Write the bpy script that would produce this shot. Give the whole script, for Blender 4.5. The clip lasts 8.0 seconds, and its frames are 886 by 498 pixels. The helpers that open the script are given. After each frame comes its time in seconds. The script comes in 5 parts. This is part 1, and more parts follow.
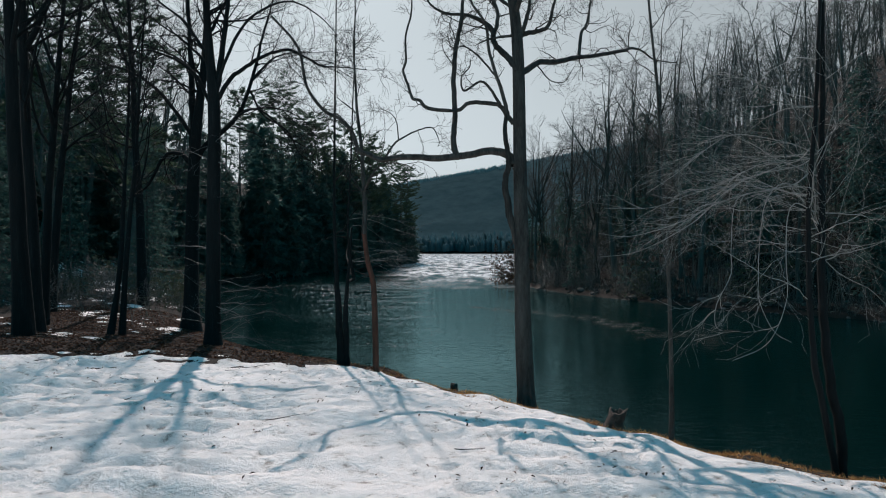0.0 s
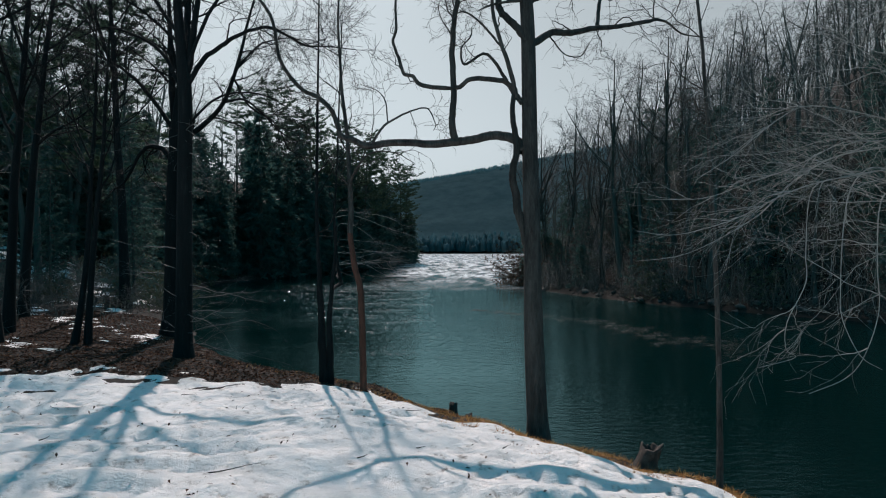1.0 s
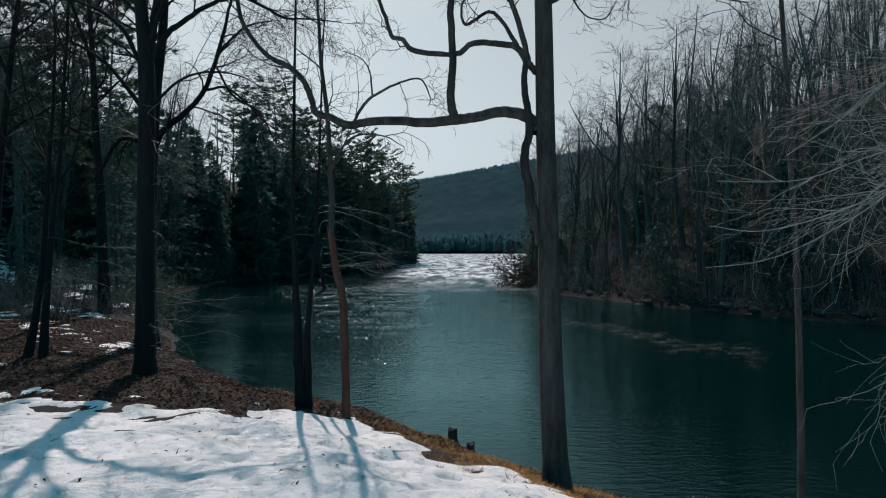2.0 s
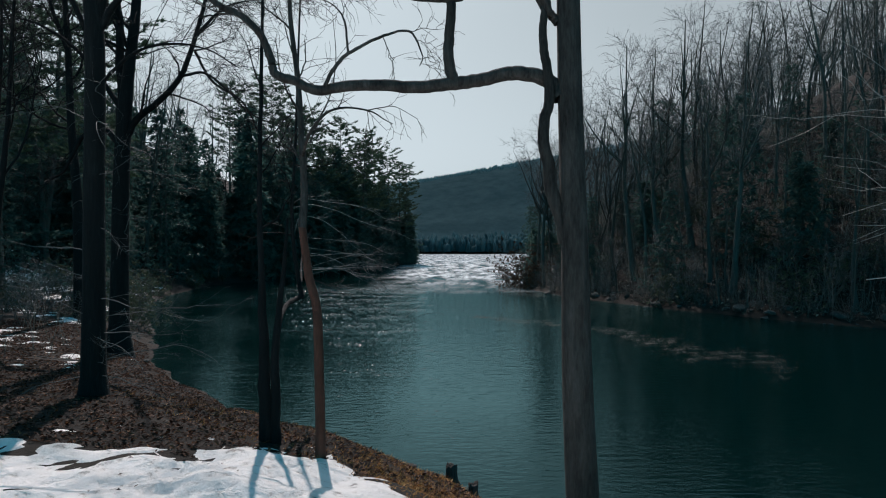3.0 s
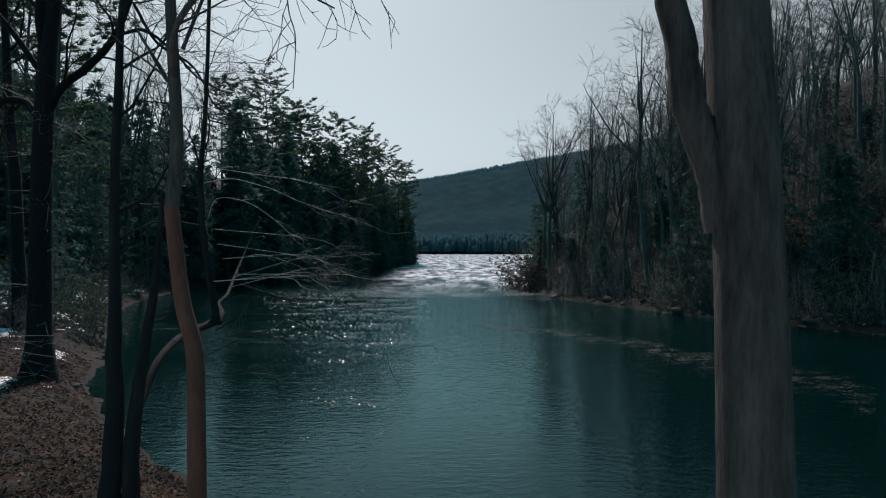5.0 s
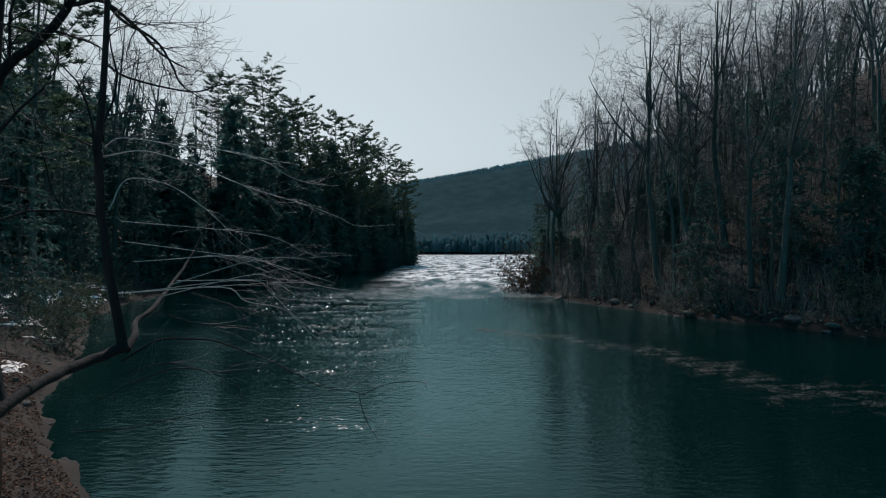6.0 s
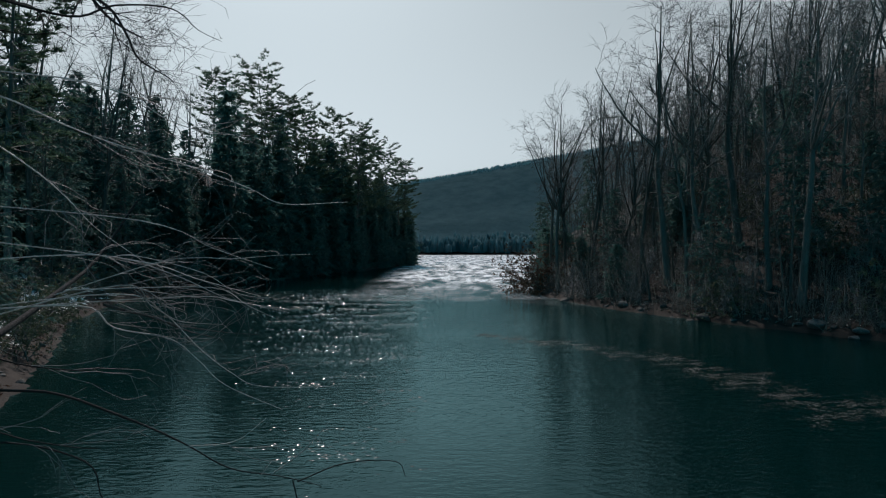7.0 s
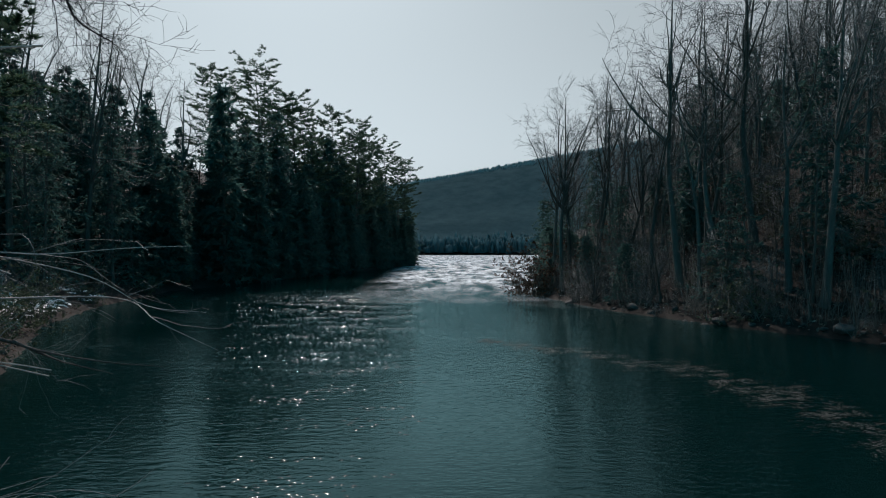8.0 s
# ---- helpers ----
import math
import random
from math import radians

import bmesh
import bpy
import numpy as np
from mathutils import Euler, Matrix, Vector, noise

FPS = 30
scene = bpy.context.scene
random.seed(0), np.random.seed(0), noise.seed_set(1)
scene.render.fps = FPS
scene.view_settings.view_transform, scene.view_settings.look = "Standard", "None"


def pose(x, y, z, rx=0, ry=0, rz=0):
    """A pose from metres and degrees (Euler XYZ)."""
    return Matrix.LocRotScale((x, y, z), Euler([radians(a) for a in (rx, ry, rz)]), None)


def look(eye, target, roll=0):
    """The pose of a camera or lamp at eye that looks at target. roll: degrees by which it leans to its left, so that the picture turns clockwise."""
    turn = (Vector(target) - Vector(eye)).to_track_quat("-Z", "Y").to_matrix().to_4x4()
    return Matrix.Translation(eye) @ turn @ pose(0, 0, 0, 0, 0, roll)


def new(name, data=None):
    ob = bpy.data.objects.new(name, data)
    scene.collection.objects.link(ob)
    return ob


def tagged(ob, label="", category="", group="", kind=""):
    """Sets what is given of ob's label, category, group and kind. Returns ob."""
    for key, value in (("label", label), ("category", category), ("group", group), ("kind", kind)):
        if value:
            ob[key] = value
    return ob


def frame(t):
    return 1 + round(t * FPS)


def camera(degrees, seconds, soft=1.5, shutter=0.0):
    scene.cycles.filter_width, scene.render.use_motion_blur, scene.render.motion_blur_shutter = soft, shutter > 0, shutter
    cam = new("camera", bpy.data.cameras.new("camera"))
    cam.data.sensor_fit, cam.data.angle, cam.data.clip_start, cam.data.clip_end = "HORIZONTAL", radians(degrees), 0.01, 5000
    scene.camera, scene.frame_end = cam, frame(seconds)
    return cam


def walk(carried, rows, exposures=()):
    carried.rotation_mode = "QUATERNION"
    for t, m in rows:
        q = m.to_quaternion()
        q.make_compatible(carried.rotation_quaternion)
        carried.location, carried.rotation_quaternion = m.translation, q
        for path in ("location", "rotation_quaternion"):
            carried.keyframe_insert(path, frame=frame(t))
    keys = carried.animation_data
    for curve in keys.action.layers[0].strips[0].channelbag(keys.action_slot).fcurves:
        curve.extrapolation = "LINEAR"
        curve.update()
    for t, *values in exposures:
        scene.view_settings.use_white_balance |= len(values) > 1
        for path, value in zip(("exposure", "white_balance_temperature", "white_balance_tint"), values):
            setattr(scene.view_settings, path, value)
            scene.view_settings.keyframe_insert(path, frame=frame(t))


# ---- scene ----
cam = camera(74.0, 8.0, 1.1)
METRES, EYE, TILT, LEAN, TURN = 17.0, 4.6, 0.0, 0.0, 0.0
ROWS = [
    (0.0, 0.0, 0.0, 0.0, 0.0, 0.0, -0.0),
    (0.5, 0.0021, 0.0565, 0.0009, 0.03, -0.02, 0.04),
    (1.0, 0.0041, 0.1148, 0.0016, 0.05, -0.01, 0.05),
    (1.5, 0.0056, 0.1742, 0.0026, 0.05, -0.02, 0.06),
    (3.0, 0.0105, 0.3552, 0.0024, 0.09, 0.02, 0.1),
    (3.5, 0.0117, 0.417, 0.0019, 0.08, 0.03, 0.1),
    (4.0, 0.0132, 0.4795, 0.0019, 0.09, 0.04, 0.05),
    (4.5, 0.0148, 0.5423, 0.0018, 0.11, 0.03, 0.03),
    (6.0, 0.0208, 0.7325, 0.0009, 0.19, 0.07, 0.1),
    (6.5, 0.0232, 0.7982, 0.0006, 0.23, 0.08, 0.08),
    (7.0, 0.025, 0.8649, -0.0008, 0.25, 0.09, 0.07),
    (7.5, 0.0304, 0.9327, -0.0013, 0.32, 0.09, 0.06),
    (8.0, 0.0307, 0.9993, -0.0042, 0.32, 0.12, 0.04),
]
walk(cam, [(t, pose(0, 0, EYE, TILT, LEAN, TURN) @ pose(METRES * x, METRES * y, METRES * z, 90 + pitch, roll, yaw)) for t, x, y, z, yaw, pitch, roll in ROWS],
     [(0.0, 0.0, 5930, 3.4), (3.0, 0.0, 5800, 2.0), (8.0, 0.0, 5800, 2.0)])

# ---- light ----
SUN_AZ, SUN_EL = 16.0, 48.0  # degrees to the left of straight ahead, and above the horizon
to_sun = Vector((-math.sin(radians(SUN_AZ)) * math.cos(radians(SUN_EL)), math.cos(radians(SUN_AZ)) * math.cos(radians(SUN_EL)), math.sin(radians(SUN_EL))))
sun = new("sun", bpy.data.lights.new("sun", "SUN"))
sun.data.energy, sun.data.angle, sun.data.color = 3.6, radians(0.6), (1.0, 0.785, 0.70)
sun.matrix_world = look((0, 0, 60), Vector((0, 0, 60)) - to_sun)

world = bpy.data.worlds.new("sky")
scene.world = world
world.use_nodes = True
wn, wl = world.node_tree.nodes, world.node_tree.links
sky = wn.new("ShaderNodeTexSky")
sky.sky_type, sky.sun_disc = "NISHITA", False
sky.sun_elevation, sky.sun_rotation = radians(SUN_EL), radians(-SUN_AZ)
sky.air_density, sky.dust_density, sky.ozone_density = 1.0, 1.4, 1.5
veil = wn.new("ShaderNodeHueSaturation")  # thin high cloud takes part of the blue away
veil.inputs["Hue"].default_value = 0.45
height = wn.new("ShaderNodeSeparateXYZ")
wl.new(wn.new("ShaderNodeTexCoord").outputs["Generated"], height.inputs[0])
clear = wn.new("ShaderNodeMapRange")  # white haze low in the sky, blue overhead
clear.inputs["From Min"].default_value, clear.inputs["From Max"].default_value = 0.02, 0.45
clear.inputs["To Min"].default_value, clear.inputs["To Max"].default_value = 0.06, 1.6
away = wn.new("ShaderNodeMath")  # bluer overhead and opposite the sun, white towards it
away.operation = "MULTIPLY_ADD"
away.inputs[1].default_value = -0.45
wl.new(height.outputs["Y"], away.inputs[0])
wl.new(height.outputs["Z"], away.inputs[2])
wl.new(away.outputs[0], clear.inputs["Value"])
deep = wn.new("ShaderNodeMapRange")
deep.inputs["From Min"].default_value, deep.inputs["From Max"].default_value = 0.02, 0.8
deep.inputs["To Min"].default_value, deep.inputs["To Max"].default_value = 1.0, 1.35
wl.new(away.outputs[0], deep.inputs["Value"])
wl.new(deep.outputs[0], veil.inputs["Value"])
wl.new(clear.outputs[0], veil.inputs["Saturation"])
wl.new(sky.outputs[0], veil.inputs["Color"])
wl.new(veil.outputs[0], wn["Background"].inputs["Color"])
wn["Background"].inputs["Strength"].default_value = 0.076


# ---- materials ----
def material(name):
    m = bpy.data.materials.new(name)
    m.use_nodes = True
    n, l = m.node_tree.nodes, m.node_tree.links
    return m, n, l, n["Principled BSDF"]


def noise_node(n, l, scale, detail=6.0, rough=0.6, vector=None):
    t = n.new("ShaderNodeTexNoise")
    t.inputs["Scale"].default_value, t.inputs["Detail"].default_value, t.inputs["Roughness"].default_value = scale, detail, rough
    if vector is not None:
        l.new(vector, t.inputs["Vector"])
    return t


def ramp_node(n, l, source, stops):
    r = n.new("ShaderNodeValToRGB")
    while len(r.color_ramp.elements) < len(stops):
        r.color_ramp.elements.new(0.5)
    for e, (at, c) in zip(r.color_ramp.elements, stops):
        e.position, e.color = at, (*c, 1)
    l.new(source, r.inputs[0])
    return r


def object_coords(n, l, stretch=(1, 1, 1)):
    c, m = n.new("ShaderNodeTexCoord"), n.new("ShaderNodeMapping")
    m.inputs["Scale"].default_value = stretch
    l.new(c.outputs["Object"], m.inputs["Vector"])
    return m.outputs[0]


def bump_node(n, l, height, bsdf, strength, distance):
    b = n.new("ShaderNodeBump")
    b.inputs["Strength"].default_value, b.inputs["Distance"].default_value = strength, distance
    l.new(height, b.inputs["Height"])
    l.new(b.outputs[0], bsdf.inputs["Normal"])
    return b


def mottled(name, stops, scale, stretch=(1, 1, 1), rough=0.9, bump=0.6, depth=0.02, fine=6.0, vary=0.0):
    """A rough natural surface: two scales of noise for colour and relief; vary: how far whole objects differ in lightness."""
    m, n, l, b = material(name)
    v = object_coords(n, l, stretch)
    big, small = noise_node(n, l, scale, 4, 0.55, v), noise_node(n, l, scale * fine, 8, 0.65, v)
    mix = n.new("ShaderNodeMath")
    mix.operation = "MULTIPLY_ADD"
    mix.inputs[1].default_value = 0.55
    half = n.new("ShaderNodeMath")
    half.operation = "MULTIPLY"
    half.inputs[1].default_value = 0.45
    l.new(small.outputs["Fac"], half.inputs[0])
    l.new(big.outputs["Fac"], mix.inputs[0])
    l.new(half.outputs[0], mix.inputs[2])
    r = ramp_node(n, l, mix.outputs[0], stops)
    colour = r.outputs[0]
    if vary:
        info, hsv, mp = n.new("ShaderNodeObjectInfo"), n.new("ShaderNodeHueSaturation"), n.new("ShaderNodeMapRange")
        mp.inputs["To Min"].default_value, mp.inputs["To Max"].default_value = 1 - vary, 1 + vary
        l.new(info.outputs["Random"], mp.inputs["Value"])
        l.new(mp.outputs[0], hsv.inputs["Value"])
        l.new(colour, hsv.inputs["Color"])
        colour = hsv.outputs[0]
    l.new(colour, b.inputs["Base Color"])
    b.inputs["Roughness"].default_value = rough
    b.inputs["Specular IOR Level"].default_value = 0.25
    if bump:
        bump_node(n, l, mix.outputs[0], b, bump, depth)
    return m


def leafy(name, stops, rough=0.7, through_light=0.0):
    """Small leaves or needles: lightness differs from leaf to leaf."""
    m, n, l, b = material(name)
    geo = n.new("ShaderNodeNewGeometry")
    r = ramp_node(n, l, geo.outputs["Random Per Island"], stops)
    l.new(r.outputs[0], b.inputs["Base Color"])
    b.inputs["Roughness"].default_value = rough
    b.inputs["Specular IOR Level"].default_value = 0.3
    if through_light:
        tr, add = n.new("ShaderNodeBsdfTranslucent"), n.new("ShaderNodeMixShader")
        l.new(r.outputs[0], tr.inputs["Color"])
        add.inputs[0].default_value = through_light
        l.new(b.outputs[0], add.inputs[1])
        l.new(tr.outputs[0], add.inputs[2])
        l.new(add.outputs[0], n["Material Output"].inputs["Surface"])
    return m


BARK = mottled("bark", [(0.34, (0.018, 0.016, 0.015)), (0.53, (0.075, 0.068, 0.062)), (0.75, (0.135, 0.125, 0.118))], 7.0, (1, 1, 0.2), bump=1.0, depth=0.08, fine=5, vary=0.2)
# Darker copy of bark: the shade of backlit trunks is put into the colour.
BARK_BACKLIT = mottled("backlit_bark", [(0.3, (0.004, 0.0048, 0.005)), (0.55, (0.011, 0.012, 0.0125)), (0.78, (0.032, 0.034, 0.034))], 5.0, (1, 1, 0.14), bump=1.0, depth=0.05, fine=5, vary=0.2)
BARK_RED = mottled("reddish_bark", [(0.3, (0.05, 0.022, 0.015)), (0.6, (0.125, 0.056, 0.04)), (0.8, (0.19, 0.1, 0.075))], 6.0, (1, 1, 0.2), bump=0.6, depth=0.02, fine=5)
BARK_FAR = mottled("grey_bark", [(0.3, (0.04, 0.044, 0.04)), (0.6, (0.09, 0.098, 0.088)), (0.8, (0.155, 0.165, 0.148))], 3.0, (1, 1, 0.2), bump=0.5, depth=0.03, vary=0.3)
TWIG = mottled("twig_bark", [(0.3, (0.066, 0.072, 0.071)), (0.6, (0.128, 0.138, 0.137)), (0.8, (0.215, 0.23, 0.228))], 6.0, rough=0.6, bump=0, vary=0.25)
# Pale bark, made paler still: sunlight on the twigs is in the colour.
TWIG_PALE_SUNLIT = mottled("pale_sunlit_twig_bark", [(0.3, (0.17, 0.16, 0.15)), (0.6, (0.34, 0.325, 0.30)), (0.8, (0.54, 0.52, 0.49))], 5.0, rough=0.4, bump=0)
NEEDLE = leafy("hemlock_needles", [(0.0, (0.038, 0.085, 0.078)), (0.6, (0.06, 0.12, 0.105)), (1.0, (0.095, 0.155, 0.125))], 0.6, 0.5)
PINE = leafy("pine_needles", [(0.0, (0.030, 0.062, 0.042)), (0.6, (0.06, 0.105, 0.066)), (1.0, (0.105, 0.15, 0.085))], 0.6, 0.4)
DEAD_LEAF = leafy("dead_leaves", [(0.0, (0.025, 0.014, 0.008)), (0.6, (0.055, 0.034, 0.022)), (0.88, (0.11, 0.07, 0.045)), (1.0, (0.24, 0.13, 0.07))], 0.7, 0.2)
HILL_LEAF = leafy("pale_hillside_leaves", [(0.0, (0.05, 0.052, 0.042)), (0.6, (0.105, 0.105, 0.084)), (0.9, (0.20, 0.19, 0.155)), (1.0, (0.40, 0.38, 0.33))], 0.7, 0.2)
LITTER = leafy("oak_leaf_litter", [(0.0, (0.016, 0.0065, 0.004)), (0.5, (0.05, 0.021, 0.011)), (0.85, (0.10, 0.043, 0.021)), (1.0, (0.22, 0.11, 0.055))], 0.7, 0.2)
DRY_GRASS = leafy("dry_grass_blades", [(0.0, (0.24, 0.095, 0.03)), (0.5, (0.48, 0.22, 0.06)), (1.0, (0.66, 0.38, 0.14))], 0.7, 0.2)
LAUREL = leafy("laurel_leaves", [(0.0, (0.03, 0.05, 0.03)), (0.6, (0.065, 0.085, 0.05)), (1.0, (0.11, 0.115, 0.07))], 0.6, 0.3)
# Far woods: the blue of distance haze is mixed into these base colours.
WOODS_HAZE = leafy("haze_tinted_conifers", [(0.0, (0.21, 0.335, 0.37)), (1.0, (0.235, 0.365, 0.40))], 0.9, 0.8)
FAR_BANK_HAZE = leafy("haze_tinted_bank_trees", [(0.0, (0.145, 0.235, 0.26)), (1.0, (0.185, 0.29, 0.32))], 0.9, 0.8)
HAZE_TINT = leafy("haze_tinted_leafless_slope", [(0.38, (0.155, 0.265, 0.295)), (0.62, (0.225, 0.355, 0.39))], 0.9, 0.8)  # patchy far slope, distance haze painted into its colour
HAZE_TINT.node_tree.nodes["Principled BSDF"].inputs["Specular IOR Level"].default_value = 0.0
HAZE_TINT.node_tree.links.new(noise_node(HAZE_TINT.node_tree.nodes, HAZE_TINT.node_tree.links, 0.05, 8, 0.7, object_coords(HAZE_TINT.node_tree.nodes, HAZE_TINT.node_tree.links)).outputs["Fac"], HAZE_TINT.node_tree.nodes["Color Ramp"].inputs[0])
WOODS_HAZE.node_tree.nodes["Principled BSDF"].inputs["Specular IOR Level"].default_value = 0.05
SOIL = mottled("leaf_litter_soil", [(0.3, (0.006, 0.0044, 0.0033)), (0.52, (0.0155, 0.0115, 0.0085)), (0.75, (0.036, 0.027, 0.02))], 1.2, bump=1.0, depth=0.06, fine=9)
ROCK = mottled("river_rock", [(0.3, (0.03, 0.03, 0.028)), (0.55, (0.075, 0.072, 0.067)), (0.8, (0.17, 0.165, 0.155))], 3.0, bump=0.8, depth=0.03, vary=0.35)
CUT = mottled("weathered_wood", [(0.35, (0.022, 0.018, 0.016)), (0.55, (0.07, 0.057, 0.049)), (0.78, (0.24, 0.205, 0.18))], 8.0, bump=0.4, depth=0.01)
PALE_WOOD = mottled("pale_bare_wood", [(0.3, (0.34, 0.28, 0.23)), (0.7, (0.58, 0.50, 0.43))], 9.0, (1, 1, 0.3), bump=0.4, depth=0.01)
FOAM = leafy("river_foam", [(0.0, (0.03, 0.034, 0.03)), (1.0, (0.085, 0.085, 0.072))], 0.8)


def snow_material():
    m, n, l, b = material("old_snow")
    v = object_coords(n, l)
    big, mid, fine = noise_node(n, l, 0.8, 6, 0.65, v), noise_node(n, l, 5.0, 6, 0.65, v), noise_node(n, l, 60.0, 4, 0.6, v)
    r = ramp_node(n, l, mid.outputs["Fac"], [(0.30, (0.33, 0.29, 0.265)), (0.37, (0.66, 0.615, 0.585)), (0.42, (0.86, 0.82, 0.79)), (0.52, (0.92, 0.88, 0.855)), (0.75, (0.94, 0.905, 0.88))])
    r2 = ramp_node(n, l, big.outputs["Fac"], [(0.33, (0.78, 0.80, 0.80)), (0.42, (0.95, 0.955, 0.955)), (0.55, (1.0, 1.0, 1.0))])
    dirt = n.new("ShaderNodeMix")
    dirt.data_type, dirt.blend_type = "RGBA", "MULTIPLY"
    dirt.inputs["Factor"].default_value = 1.0
    l.new(r.outputs[0], dirt.inputs["A"])
    l.new(r2.outputs[0], dirt.inputs["B"])
    l.new(dirt.outputs["Result"], b.inputs["Base Color"])
    b.inputs["Roughness"].default_value = 0.65
    b.inputs["Specular IOR Level"].default_value = 0.3
    s = n.new("ShaderNodeMath")
    s.operation = "MULTIPLY_ADD"
    s.inputs[1].default_value = 0.25
    l.new(fine.outputs["Fac"], s.inputs[0])
    l.new(mid.outputs["Fac"], s.inputs[2])
    bump_node(n, l, s.outputs[0], b, 0.9, 0.10)
    return m


SNOW = snow_material()


def water_material():
    """Deep green river: small wind ripples, and past the rapids' lip a broken, choppy surface."""
    m, n, l, b = material("river_water")
    c = n.new("ShaderNodeTexCoord")
    sep = n.new("ShaderNodeSeparateXYZ")
    l.new(c.outputs["Object"], sep.inputs[0])
    stretch = n.new("ShaderNodeMapping")
    stretch.inputs["Scale"].default_value = (0.45, 1.0, 1.0)
    l.new(c.outputs["Object"], stretch.inputs["Vector"])
    ripple, swell = noise_node(n, l, 5.5, 3, 0.55, stretch.outputs[0]), noise_node(n, l, 1.1, 3, 0.5, stretch.outputs[0])
    surge = n.new("ShaderNodeMapping")
    surge.inputs["Scale"].default_value = (1.0, 0.3, 1.0)
    l.new(c.outputs["Object"], surge.inputs["Vector"])
    chop = noise_node(n, l, 1.1, 6, 0.7, surge.outputs[0])
    patch = noise_node(n, l, 0.09, 3, 0.5, stretch.outputs[0])
    glint = noise_node(n, l, 14.0, 2, 0.5, stretch.outputs[0])
    long = n.new("ShaderNodeMapping")
    long.inputs["Scale"].default_value = (0.16, 0.8, 1.0)
    l.new(c.outputs["Object"], long.inputs["Vector"])
    streak = noise_node(n, l, 1.0, 5, 0.65, long.outputs[0])
    torn = n.new("ShaderNodeMapping")
    torn.inputs["Scale"].default_value = (0.30, 0.085, 1.0)
    l.new(c.outputs["Object"], torn.inputs["Vector"])
    sheet = noise_node(n, l, 1.0, 5, 0.7, torn.outputs[0])
    rapid = n.new("ShaderNodeMapRange")
    rapid.inputs["From Min"].default_value, rapid.inputs["From Max"].default_value = 64, 105
    wander = n.new("ShaderNodeMath")
    wander.operation = "MULTIPLY_ADD"
    wander.inputs[1].default_value = 60.0
    l.new(patch.outputs["Fac"], wander.inputs[0])
    shift = n.new("ShaderNodeMath")
    shift.operation = "ADD"
    shift.inputs[1].default_value = -30.0
    l.new(sep.outputs["Y"], shift.inputs[0])
    l.new(shift.outputs[0], wander.inputs[2])
    l.new(wander.outputs[0], rapid.inputs["Value"])

    def maths(op, a, k):
        q = n.new("ShaderNodeMath")
        q.operation = op
        for i, val in enumerate((a, k)):
            if hasattr(val, "is_linked"):
                l.new(val, q.inputs[i])
            else:
                q.inputs[i].default_value = val
        return q.outputs[0]

    def span(value, a, b):
        q = n.new("ShaderNodeMapRange")
        q.inputs["From Min"].default_value, q.inputs["From Max"].default_value = a, b
        l.new(value, q.inputs["Value"])
        return q.outputs[0]

    calm = maths("ADD", maths("MULTIPLY", ripple.outputs["Fac"], 0.017), maths("MULTIPLY", swell.outputs["Fac"], 0.009))
    calm = maths("MULTIPLY", calm, maths("ADD", maths("MULTIPLY", patch.outputs["Fac"], 1.6), 0.2))
    calm = maths("MULTIPLY", calm, maths("ADD", maths("MULTIPLY", span(sep.outputs["Y"], 24, 70), 2.4), 1.0))  # livelier water below the rapids
    # riffles over the shallows off the wooded bank: streaks of steep little waves that catch the sun
    shallows = maths("MULTIPLY", span(sep.outputs["X"], 1.5, -3.5), span(sep.outputs["Y"], 17.0, 26.0))
    riffle = maths("MULTIPLY", maths("MULTIPLY", span(streak.outputs["Fac"], 0.50, 0.64), span(patch.outputs["Fac"], 0.4, 0.6)), shallows)
    calm = maths("ADD", calm, maths("MULTIPLY", maths("MULTIPLY", glint.outputs["Fac"], riffle), 0.022))
    channel = maths("ADD", sep.outputs["X"], maths("MULTIPLY", sep.outputs["Y"], 0.04))
    tumble = maths("MULTIPLY", rapid.outputs[0], span(channel, -7.0, -1.5))
    rough = maths("MULTIPLY", maths("MULTIPLY", chop.outputs["Fac"], 0.22), tumble)
    bump_node(n, l, maths("ADD", calm, rough), b, 1.0, 1.0)
    white = maths("MULTIPLY", maths("MULTIPLY", span(chop.outputs["Fac"], 0.30, 0.48), span(sheet.outputs["Fac"], 0.36, 0.56)), tumble)
    white = maths("MAXIMUM", white, maths("MULTIPLY", span(sep.outputs["Y"], 120, 260), maths("MULTIPLY", tumble, span(sheet.outputs["Fac"], 0.36, 0.62))))
    mix = n.new("ShaderNodeMix")
    mix.data_type = "RGBA"
    l.new(white, mix.inputs["Factor"])
    mix.inputs["A"].default_value, mix.inputs["B"].default_value = (0.0008, 0.0085, 0.0080, 1), (0.80, 0.82, 0.83, 1)
    l.new(mix.outputs["Result"], b.inputs["Base Color"])
    b.inputs["IOR"].default_value = 1.333
    gloss = n.new("ShaderNodeBsdfGlossy")  # the sheen, its reflection tinted teal in the colour
    gloss.inputs["Color"].default_value = (0.60, 0.97, 1.0, 1)
    l.new(maths("ADD", maths("MULTIPLY", riffle, 0.10), 0.025), gloss.inputs["Roughness"])
    l.new(b.inputs["Normal"].links[0].from_socket, gloss.inputs["Normal"])
    fresnel = n.new("ShaderNodeFresnel")
    fresnel.inputs["IOR"].default_value = 1.333
    l.new(b.inputs["Normal"].links[0].from_socket, fresnel.inputs["Normal"])
    b.inputs["Roughness"].default_value, b.inputs["Specular IOR Level"].default_value = 0.7, 0.0
    sheen = n.new("ShaderNodeMixShader")
